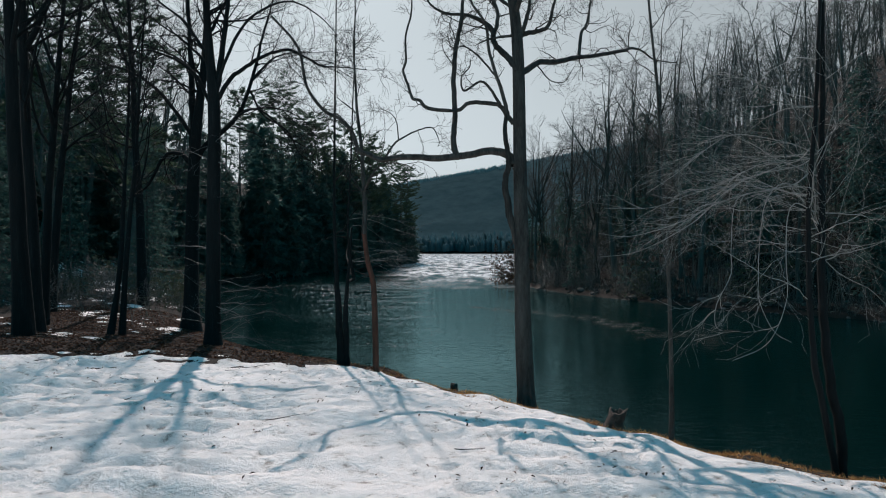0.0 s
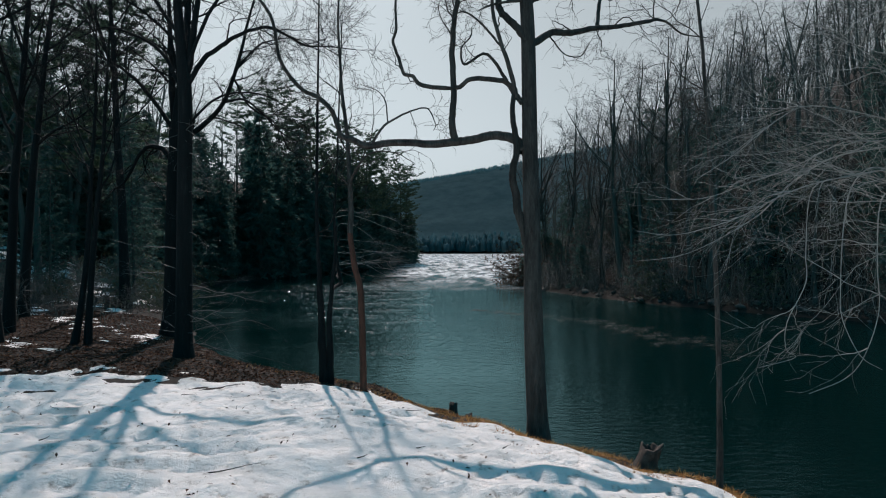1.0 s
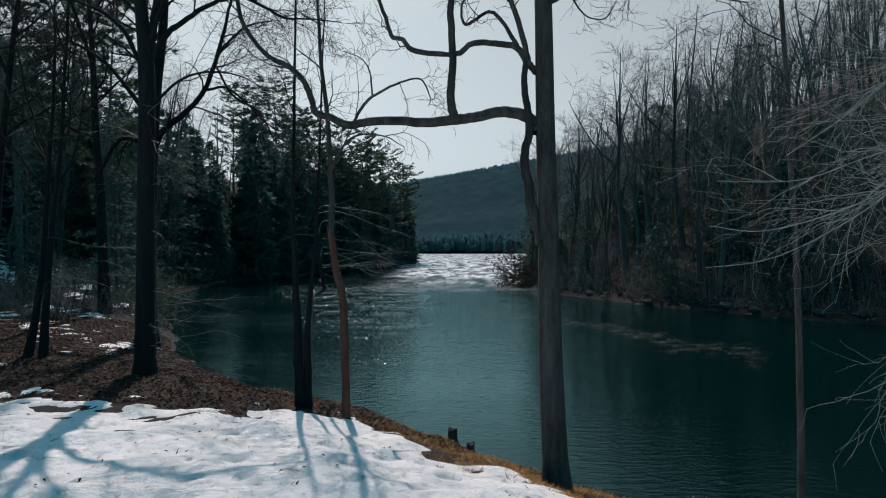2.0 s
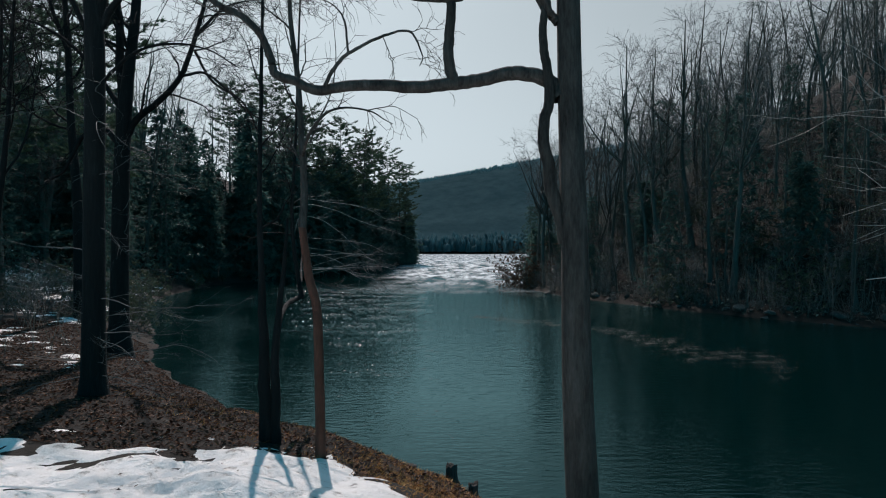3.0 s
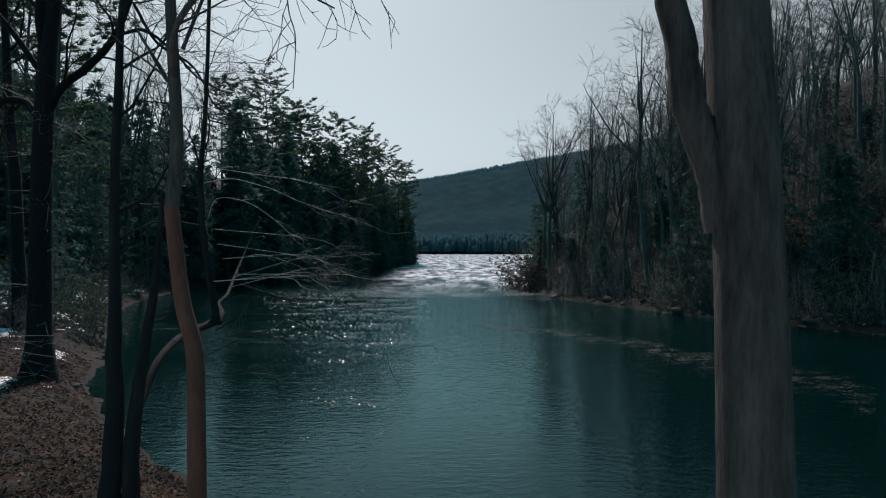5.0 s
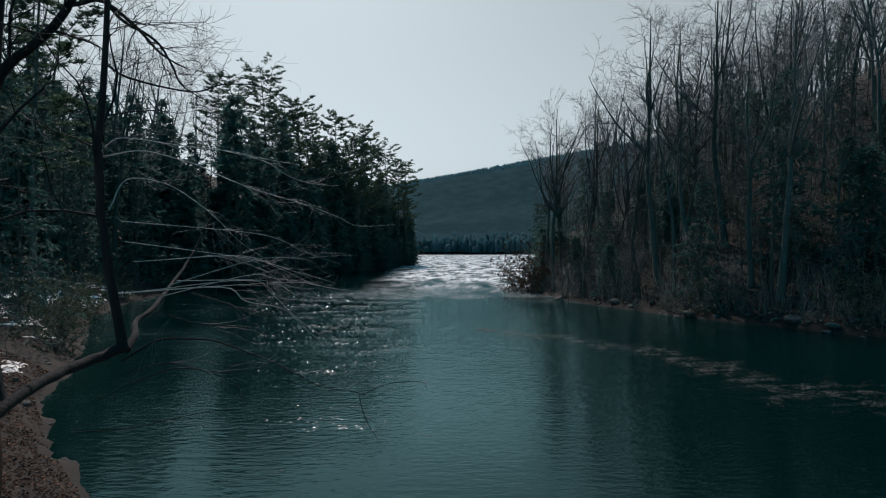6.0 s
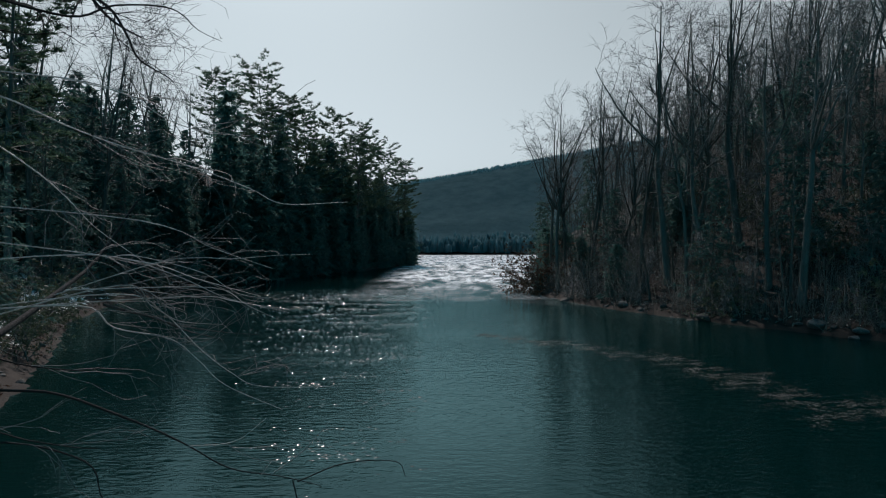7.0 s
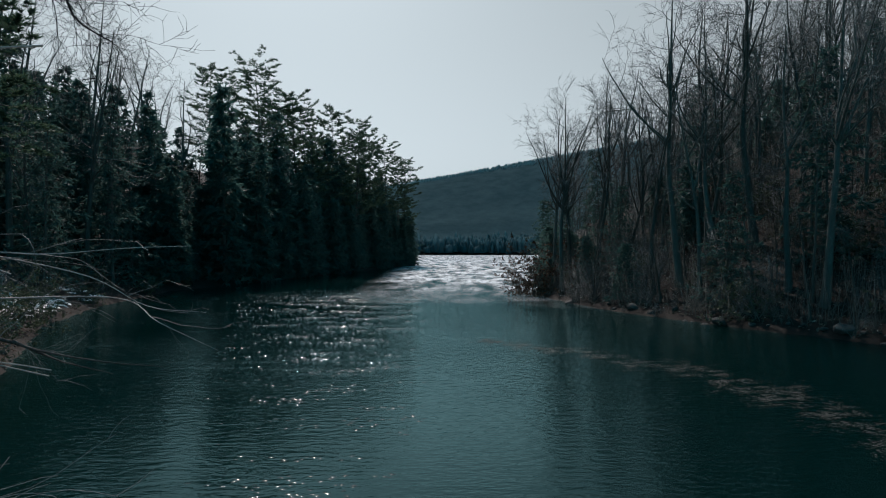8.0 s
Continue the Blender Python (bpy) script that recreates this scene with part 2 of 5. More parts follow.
    l.new(maths("MULTIPLY", fresnel.outputs[0], maths("SUBTRACT", 1.0, white)), sheen.inputs["Fac"])
    l.new(b.outputs[0], sheen.inputs[1])
    l.new(gloss.outputs[0], sheen.inputs[2])
    l.new(sheen.outputs[0], n["Material Output"].inputs["Surface"])
    return m


WATER = water_material()
CREST, cn, cl, cb = material("wave_crest")
cb.inputs["Base Color"].default_value, cb.inputs["Roughness"].default_value, cb.inputs["IOR"].default_value = (0.0008, 0.0085, 0.0080, 1), 0.12, 1.333

# ---- the lie of the land ----
RIVER = np.array([(75, -30), (60, 8), (45, 22), (28.3, 37), (21.5, 45), (17.5, 51.6), (13.6, 59), (11.6, 65.5), (10.0, 74), (11.2, 84), (16, 110), (30, 200), (52, 340), (76, 500), (86, 560),
                  (-60, 560), (-25, 500), (-14, 260), (-8.5, 190), (-13, 178), (-22, 119), (-26, 98), (-30, 82), (-27.6, 64), (-23.6, 52), (-16.7, 40), (-11.7, 30), (-8.4, 25.7), (-5.7, 22.7),
                  (-4.1, 21.1), (-1.3, 19.0), (-0.1, 17.9), (1.0, 16.2), (2.5, 14.8), (4.4, 12.9), (6, 11.6), (7.8, 10.4), (10.5, 8.6), (14, 5), (30, -12), (50, -40)], float)


def shore(x, y):
    """Metres to the river's edge; minus in the river."""
    x, y = np.asarray(x, float), np.asarray(y, float)
    best, inside = np.full(x.shape, 1e9), np.zeros(x.shape, bool)
    for (ax, ay), (bx, by) in zip(RIVER, np.roll(RIVER, -1, axis=0)):
        dx, dy = bx - ax, by - ay
        f = np.clip(((x - ax) * dx + (y - ay) * dy) / (dx * dx + dy * dy), 0, 1)
        best = np.minimum(best, np.hypot(x - ax - f * dx, y - ay - f * dy))
        if dy:
            inside ^= ((ay > y) != (by > y)) & (x < dx * (y - ay) / dy + ax)
    return np.where(inside, -best, best)


def waves(x, y, size, seed):
    """Soft unevenness of about that size, between -1 and 1."""
    rng, out = np.random.RandomState(seed), 0.0
    for k in range(6):
        a, p, f = rng.uniform(0, 6.28), rng.uniform(0, 6.28), 6.28 / (size * rng.uniform(0.6, 1.7))
        out = out + np.sin((x * math.cos(a) + y * math.sin(a)) * f + p)
    return out / 4.0


def land(x, y):
    x, y = np.asarray(x, float), np.asarray(y, float)
    d = shore(x, y) + 0.25 * waves(x, y, 1.6, 3)
    out = np.maximum(d, 0)
    near = np.clip((24 - y) / 8, 0, 1)
    right = np.clip((x - 0.02 * y - 4) / 6, 0, 1) * np.clip((y - 22) / 8, 0, 1) * np.clip((545 - y) / 40, 0, 1)
    bank = (1.35 + 0.6 * near) * (1 - np.exp(-out / (1.9 + 0.4 * near))) + 0.012 * np.minimum(out, 60)
    bank = bank * (1 - 0.08 * np.clip((x - 2.2) / 2, 0, 1) * near)
    hill = 0.9 * (1 - np.exp(-out / 0.9)) + 115 * (1 - np.exp(-np.maximum(out - 2.5, 0) * 0.76 / 115))
    z = bank * (1 - right) + hill * right
    left = np.clip((-x - 34 + 8 * np.clip((y - 90) / 40, 0, 1)) / 40, 0, 1) * np.clip((y - 25) / 40, 0, 1)
    z = z + left * (24 + 3 * waves(x, y, 25, 8))
    ridge = np.exp(-((y - 930) / 230) ** 2) * np.clip(106 + 0.18 * (x + 46), 40, 230) * np.clip((y - 545) / 120, 0, 1)
    z = z * (1 - np.clip((y - 560) / 150, 0, 1)) + ridge
    close = np.clip((17 - np.abs(x)) / 3, 0, 1) * np.clip((27 - y) / 3, 0, 1)
    z = z + 0.05 * close * waves(x, y, 1.1, 5) * np.clip(out / 2, 0, 1) + 0.12 * waves(x, y, 5, 6) * np.clip((out - 3) / 6, 0, 1)
    return np.where(d > 0, z, -np.minimum(1.8, 0.45 * -d))


def ground_at(x, y):
    return float(land(np.array([x]), np.array([y]))[0])


# ---- mesh helpers ----
def mesh_of(name, verts, faces, mat, smooth=True):
    """A mesh from an array of corners and one of equal-sided faces."""
    verts, faces = np.asarray(verts, np.float32), np.asarray(faces, np.int32)
    k = faces.shape[1]
    me = bpy.data.meshes.new(name)
    me.vertices.add(len(verts))
    me.vertices.foreach_set("co", verts.ravel())
    me.loops.add(faces.size)
    me.loops.foreach_set("vertex_index", faces.ravel())
    me.polygons.add(len(faces))
    me.polygons.foreach_set("loop_start", np.arange(0, faces.size, k, dtype=np.int32))
    me.polygons.foreach_set("use_smooth", np.full(len(faces), smooth))
    me.update(calc_edges=True)
    me.materials.append(mat)
    return me


def child(name, me, parent, label=""):
    ob = new(name, me)
    ob.parent = parent
    return tagged(ob, label)


def thing(name, at, label, category, group="", kind=""):
    """An Empty at a thing's foot, to hold its parts."""
    e = new(name)
    e.empty_display_size = 0.2
    e.location = at
    return tagged(e, label, category, group, kind)


def grid(xs, ys, z):
    x, y = np.meshgrid(xs, ys)
    zz = z(x, y)
    v = np.stack([x, y, zz], -1).reshape(-1, 3)
    nx, ny = len(xs), len(ys)
    i = (np.arange(ny - 1)[:, None] * nx + np.arange(nx - 1)[None]).ravel()
    return v, np.stack([i, i + 1, i + nx + 1, i + nx], -1)


class Wood:
    """Collects tapered branches, and makes them one mesh of round tubes."""

    def __init__(self):
        self.paths, self.spikes = {}, []

    def spike(self, a, b, r):
        """A straight fine twig: three faces to a point."""
        self.spikes.append((a, b, r))

    def add(self, pts, radii, sides):
        self.paths.setdefault((len(pts), sides), []).append((np.asarray(pts, float), np.asarray(radii, float)))

    def mesh(self, name, mat):
        allv, allf, base = [], [], 0
        for (n, sides), items in self.paths.items():
            p, r = np.stack([i[0] for i in items]), np.stack([i[1] for i in items])
            t = np.gradient(p, axis=1)
            t /= np.linalg.norm(t, axis=2, keepdims=True) + 1e-9
            main = p[:, -1] - p[:, 0]
            ref = np.where((np.abs(main[:, 2]) > 0.8 * np.linalg.norm(main, axis=1))[:, None], np.array([1.0, 0, 0]), np.array([0, 0, 1.0]))[:, None]
            u = np.cross(t, ref)
            u /= np.linalg.norm(u, axis=2, keepdims=True) + 1e-9
            w = np.cross(t, u)
            a = np.arange(sides) * 2 * math.pi / sides
            v = p[:, :, None] + r[:, :, None, None] * (u[:, :, None] * np.cos(a)[None, None, :, None] + w[:, :, None] * np.sin(a)[None, None, :, None])
            m = len(items)
            allv.append(v.reshape(-1, 3))
            k, j, s = np.meshgrid(np.arange(m), np.arange(n - 1), np.arange(sides), indexing="ij")
            o, q = base + (k * n + j) * sides, (s + 1) % sides
            allf.append(np.stack([o + s, o + q, o + sides + q, o + sides + s], -1).reshape(-1, 4))
            base += m * n * sides
        if self.spikes:
            a, b, r = (np.array([q[i] for q in self.spikes]) for i in range(3))
            t = (b - a) / (np.linalg.norm(b - a, axis=1, keepdims=True) + 1e-9)
            u = np.cross(t, [0.31, 0.52, 0.79])
            u /= np.linalg.norm(u, axis=1, keepdims=True) + 1e-9
            w, r = np.cross(t, u), r[:, None]
            v = np.stack([a + u * r, a + (-0.5 * u + 0.866 * w) * r, a + (-0.5 * u - 0.866 * w) * r, b], 1)
            k = base + 4 * np.arange(len(a))[:, None]
            allv.append(v.reshape(-1, 3))
            tri = np.concatenate([k + [0, 1, 3], k + [1, 2, 3], k + [2, 0, 3]])
            quads = np.concatenate(allf) if allf else np.zeros((0, 4), int)
            tri = np.concatenate([np.stack([quads[:, 0], quads[:, 1], quads[:, 2]], 1), np.stack([quads[:, 0], quads[:, 2], quads[:, 3]], 1), tri])
            return mesh_of(name, np.concatenate(allv), tri, mat)
        return mesh_of(name, np.concatenate(allv), np.concatenate(allf), mat)


def spline(pts, steps):
    """A smooth curve through the points, steps to each span."""
    p = [np.array(q, float) for q in pts]
    p = [2 * p[0] - p[1], *p, 2 * p[-1] - p[-2]]
    out = []
    for a, b, c, d in zip(p, p[1:], p[2:], p[3:]):
        for k in range(steps):
            t = k / steps
            out.append(0.5 * (2 * b + (c - a) * t + (2 * a - 5 * b + 4 * c - d) * t * t + (3 * b - a - 3 * c + d) * t ** 3))
    out.append(p[-2])
    return np.array(out)


def bent(rng, start, way, length, n, wiggle, rise):
    """A crooked line from start: it wanders by wiggle and turns up (or, minus, down) by rise."""
    pts, d = [np.array(start, float)], np.array(way, float)
    for _ in range(n):
        d = d + rng.normal(0, wiggle, 3) + (0, 0, rise)
        d = d / np.linalg.norm(d)
        pts.append(pts[-1] + d * length / n)
    return np.array(pts)


def aside(rng, d, angle):
    """A direction that leans off d by about the angle in degrees."""
    o = np.cross(d, rng.normal(0, 1, 3))
    o /= np.linalg.norm(o) + 1e-9
    a = radians(angle * rng.uniform(0.7, 1.3))
    return d * math.cos(a) + o * math.sin(a)


def branch_out(rng, pts, radii, level, last, woods, cfg, first=0.25):
    """Side branches along a line, and theirs in turn, down to the level last."""
    n = cfg["count"][level]
    seg = np.linalg.norm(pts[-1] - pts[0])
    for f in np.linspace(first, 0.98, n) + rng.uniform(-0.04, 0.04, n):
        f = min(max(f, 0.02), 0.99) * (len(pts) - 1)
        i = min(int(f), len(pts) - 2)
        at = pts[i] + (pts[i + 1] - pts[i]) * (f - i)
        d = pts[i + 1] - pts[i]
        d = d / (np.linalg.norm(d) + 1e-9)
        r = (radii[i] + (radii[i + 1] - radii[i]) * (f - i)) * cfg["thin"][level] * rng.uniform(0.75, 1.15)
        length = cfg["length"][level] * rng.uniform(0.6, 1.3) * (1.15 - 0.65 * f / (len(pts) - 1))
        steps = cfg["steps"][level]
        line = bent(rng, at, aside(rng, d, cfg["angle"][level]), length, steps, cfg["wiggle"][level], cfg["rise"][level])
        r = max(r, cfg["least"])
        rr = np.linspace(r, max(r * 0.3, cfg["least"] * 0.6), steps + 1)
        if steps == 1:
            woods[min(level, len(woods) - 1)].spike(line[0], line[1], r)
        else:
            woods[min(level, len(woods) - 1)].add(line, rr, cfg["sides"][level])
        if level < last:
            branch_out(rng, line, rr, level + 1, last, woods, cfg, 0.2)


BARE = dict(count=(13, 7, 6, 3), length=(5.0, 2.2, 1.1, 0.5), angle=(48, 48, 45, 45), thin=(0.45, 0.55, 0.55, 0.6), wiggle=(0.16, 0.2, 0.22, 0.22),
            rise=(0.13, 0.10, 0.06, 0.0), sides=(6, 4, 3, 3), steps=(6, 4, 3, 2), least=0.006)


def bare_tree_meshes(seed, height, radius, crown_from, last=2, cfg=BARE, lean=0.05, forks=1, wood=BARK_FAR, twig=TWIG, crook=0.05, sides=9, fork=28):
    """Trunk and crown meshes of a leafless tree at the origin."""
    rng = np.random.RandomState(seed)
    trunk, crown = Wood(), Wood()
    for k in range(forks):
        way = np.array([rng.normal(0, lean), rng.normal(0, lean), 1.0])
        low = 0.0 if k == 0 else height * (0.1 + crown_from * rng.uniform(0.9, 1.4))
        if k == 0:
            pts = bent(rng, (0, 0, -0.3), way, height + 0.3, 14, crook, 0.05)
            rr = radius * np.linspace(1, 0.12, 15)
            rr[0], rr[1] = radius * 1.35, radius * 1.05
            main = (pts, rr)
        else:
            i = int(14 * low / height)
            pts = bent(rng, main[0][i], aside(rng, way, fork), (height - low) * rng.uniform(0.8, 1.0), 10, 0.07, 0.08)
            rr = main[1][i] * 0.75 * np.linspace(1, 0.15, 11)
        trunk.add(pts, rr, sides)
        branch_out(rng, pts, rr, 0, last, (trunk, crown), cfg if k == 0 else dict(cfg, count=(cfg["count"][0] // 2, *cfg["count"][1:])), crown_from if k == 0 else 0.15)
    return trunk.mesh("trunk", wood), crown.mesh("crown", twig)


def blades(rng, at, way, size, width, per, spread, droop=0.0, flat=1.0):
    """Thin three-cornered blades (needles, leaves) that fan out from each of many places. Corner and face arrays."""
    at, way = np.repeat(at, per, 0), np.repeat(way, per, 0)
    d = way + rng.normal(0, spread, at.shape) * (1, 1, flat) + (0, 0, -droop)
    d /= np.linalg.norm(d, axis=1, keepdims=True) + 1e-9
    o = np.cross(d, rng.normal(0, 1, at.shape))
    o /= np.linalg.norm(o, axis=1, keepdims=True) + 1e-9
    s = size * rng.uniform(0.6, 1.35, (len(at), 1))
    w = width * rng.uniform(0.7, 1.3, (len(at), 1))
    v = np.stack([at - o * w / 2, at + o * w / 2, at + d * s], 1).reshape(-1, 3)
    return v, np.arange(len(v)).reshape(-1, 3)


def arrays(me):
    v, t = np.zeros(len(me.vertices) * 3, np.float32), []
    me.vertices.foreach_get("co", v)
    for p in me.polygons:
        k = p.vertices
        t.append((k[0], k[1], k[2]))
        if len(k) == 4:
            t.append((k[0], k[2], k[3]))
    return v.reshape(-1, 3), np.array(t)


def conifer_meshes(seed, height, radius, low, reach, kind, mat, density=1.0, fine=False):
    """Trunk and needle crown of a hemlock (drooping, full) or a white pine (level whorls, gaps, plumes) at the origin."""
    rng = np.random.RandomState(seed)
    trunk, boughs = Wood(), Wood()
    pts = bent(rng, (0, 0, -0.3), (rng.normal(0, 0.03), rng.normal(0, 0.03), 1), height + 0.3, 12, 0.02, 0.03)
    rr = radius * np.linspace(1, 0.06, 13)
    rr[0] = radius * 1.3
    trunk.add(pts, rr, 8)
    at, way, out = [], [], []
    z = low
    while z < height - (1.2 if kind == "pine" else 0.2):
        f = (z - low) / (height - low)
        i = min(int((z + 0.3) / (height + 0.3) * 12), 11)
        base = pts[i] + (pts[i + 1] - pts[i]) * ((z + 0.3) / (height + 0.3) * 12 - i)
        if kind == "pine":
            n, long = rng.randint(4, 7), reach * rng.uniform(0.55, 1.2) * (1 - 0.55 * f ** 6)
            step, rise = height * rng.uniform(0.026, 0.06) * (1 - 0.5 * f), rng.uniform(0.0, 0.05)
        else:
            n, long = rng.randint(4, 7), reach * (1 - f) ** 0.6 * rng.uniform(0.6, 1.1) + 0.25
            step, rise = height * rng.uniform(0.022, 0.036), -0.05 - 0.05 * (1 - f)
        turn = rng.uniform(0, 6.28)
        for k in range(n):
            a = turn + 6.28 * k / n + rng.normal(0, 0.35)
            reach_k = long * rng.uniform(0.45, 1.25)
            d = np.array([math.cos(a), math.sin(a), 0.2 if kind == "pine" else 0.05])
            line = bent(rng, base, d, reach_k, 5, 0.12, rise)
            boughs.spike(line[0], line[4], max(rr[i] * 0.28, 0.025))
            m = max(2, int(reach_k * (3.6 if kind == "pine" else 1.8 if fine else 1.8) * density))
            start = 0.45 if kind == "pine" else 0.12
            for g in rng.uniform(start, 1.0, m) * 5:
                j = min(int(g), 4)
                p = line[j] + (line[j + 1] - line[j]) * (g - j)
                q = (line[j + 1] - line[j]) / (np.linalg.norm(line[j + 1] - line[j]) + 1e-9)
                side = np.array([-q[1], q[0], 0]) * rng.choice((-1, 1))
                width = rng.uniform(0, 0.30) * reach_k * (1.1 - g / 6)
                at.append(p + side * width + (0, 0, rng.normal(0, 0.06) - (0 if kind == "pine" else 0.25 * width)))
                way.append(q * 0.7 + side * rng.uniform(0.2, 1.0) + (0, 0, 0.1 if kind == "pine" else -0.12))
                out.append(g > 3.0)
        z += step
    at, way = np.array(at), np.array(way)
    if kind == "pine":
        v, f = blades(rng, at, way + (0, 0, 0.25), 0.52, 0.11, 14, 0.8, 0.0, 0.35)
    else:
        if fine:
            v, f = blades(rng, at, way, 0.52, 0.14, 7, 0.6, 0.2)
        else:
            outer = np.array(out)
            v, f = blades(rng, at[outer], way[outer], 0.55, 0.12, 9, 0.7, 0.25)
            v2, f2 = blades(rng, at[~outer], way[~outer], 1.1, 0.5, 5, 0.6, 0.2)
            v, f = np.concatenate([v, v2]), np.concatenate([f, f2 + len(v)])
    bv, bf = arrays(boughs.mesh("boughs", BARK_FAR))
    crown = mesh_of("crown", np.concatenate([v, bv]), np.concatenate([f, bf + len(v)]), mat, False)
    crown.materials.append(BARK_FAR)
    crown.polygons.foreach_set("material_index", np.repeat([0, 1], [len(f), len(bf)]))
    return trunk.mesh("trunk", BARK_FAR), crown


# ---- ground, water, snow ----
def spaced(parts):
    out = []
    for a, b, step in parts:
        out += list(np.arange(a, b - 1e-6, step))
    return np.array(out + [parts[-1][1]])


gx = spaced([(-700, -200, 25), (-200, -60, 7), (-60, -24, 1.2), (-24, -14, 0.6), (-14, 10, 0.25), (10, 40, 0.8), (40, 110, 2.5), (110, 700, 20)])
gy = spaced([(-120, -8, 6), (-8, 4, 0.6), (4, 24, 0.25), (24, 60, 0.7), (60, 120, 1.5), (120, 300, 5), (300, 1500, 20)])
v, f = grid(gx, gy, land)
ground = tagged(new("ground", mesh_of("ground", v, f, SOIL)), "brown leaf-littered forest soil and wooded hillsides along the river", "ground", kind="structure")

wx = spaced([(-200, 120, 16)])
wy = spaced([(-100, 640, 20)])
v, f = grid(wx, wy, lambda x, y: 0 * x)
water = tagged(new("water", mesh_of("water", v, f, WATER)), "dark green rippled river water with bright sky sheen", "river", kind="structure")


def snow_depth(x, y):
    """Thickness of the old snow; below nought where the ground is bare."""
    d = shore(x, y)
    edge = 2.3 + 0.35 * np.clip((x - 2.0) / 2, 0, 1) + 0.7 * np.exp(-((x - 0.2) / 1.3) ** 2) + 0.25 * waves(x, y, 3.0, 21) + 0.2 * waves(x, y, 0.8, 22) + 0.12 * waves(x, y, 0.3, 18)
    t = np.clip((d - edge) * 0.09, -0.08, 0.13)
    bare = 14.55 + 0.7 * np.exp(-((x + 2.2) / 1.6) ** 2) + 0.45 * waves(x, y, 4.0, 23) + 0.45 * waves(x, y, 1.2, 24) + 0.35 * waves(x, y, 0.55, 20) + 0.25 * waves(x, y, 0.27, 19)
    t = np.minimum(t, np.clip((bare - y) * 0.055, -0.1, 0.13))
    t = t + 0.016 * waves(x, y, 0.9, 25) + 0.014 * waves(x, y, 0.4, 26)
    tread = np.clip(waves(x, y, 0.7, 27) + 0.5 * waves(x, y, 2.5, 28) - 0.55, 0, 0.6) * (0.4 + 0.6 * np.clip((-x - 1) / 5, 0, 1))
    t = t - 0.12 * tread
    prints = np.clip(waves(x, y, 0.5, 29) + 0.55 * waves(x, y, 3.0, 30) - 0.5 + 0.35 * np.clip((-x - 2) / 4, 0, 1) + 0.3 * np.clip((y - 12.2) / 2, 0, 1) * np.clip((-x - 1.5) / 2, 0, 1), 0, 0.35)  # trodden pits
    pitted = t - 0.36 * prints
    return np.where(t > 0.025, np.maximum(pitted, 0.012 + 0.02 * waves(x, y, 1.7, 31)), pitted)


v, f = grid(spaced([(-40, -14, 0.5), (-14, 10, 0.1), (10, 16, 0.4)]), spaced([(-30, 4, 0.6), (4, 18, 0.1)]), lambda x, y: land(x, y) + snow_depth(x, y))
snow = tagged(new("snow", mesh_of("snow", v, f, SNOW)), "old trampled white snow sheet over the river bank", "snow", kind="structure")


# ---- trees with a place of their own ----
def hero(name, at, label, group=""):
    return thing(name, at, label, "tree", group)


def limb(wood, pts, r0, r1, steps=5, sides=8, kinks=1.0):
    """A limb through given points; hands back its line and radii for side branches."""
    line = spline(pts, steps)
    rr = np.linspace(r0, r1, len(line))
    jog = np.random.RandomState(int(abs(pts[0][0] * 977 + pts[-1][2] * 131)) % 9999).normal(0, 0.16, line.shape) * rr[:, None]
    kink = np.random.RandomState(int(abs(pts[0][2] * 577 + pts[-1][0] * 91)) % 9999).normal(0, min(0.035, r0 * 0.6), (len(pts), 3))
    jog = jog * min(1.0, kinks * 1.5) + spline(kink * kinks, steps)
    jog[:2] = 0
    line, rr = line + jog, rr * (1 + 0.12 * np.clip(np.abs(jog[:, 0] / rr), 0, 1.5))
    wood.add(line, rr, sides)
    return line, rr


FINE = dict(count=(9, 6, 5, 3), length=(1.5, 0.8, 0.45, 0.3), angle=(52, 50, 45, 40), thin=(0.42, 0.5, 0.6, 0.6), wiggle=(0.25, 0.28, 0.28, 0.25),
            rise=(0.05, 0.02, 0.0, 0.0), sides=(5, 4, 3, 3), steps=(6, 4, 3, 2), least=0.004)


def local(pts, at):
    return [(x - at[0], y - at[1], z - at[2]) for x, y, z in pts]


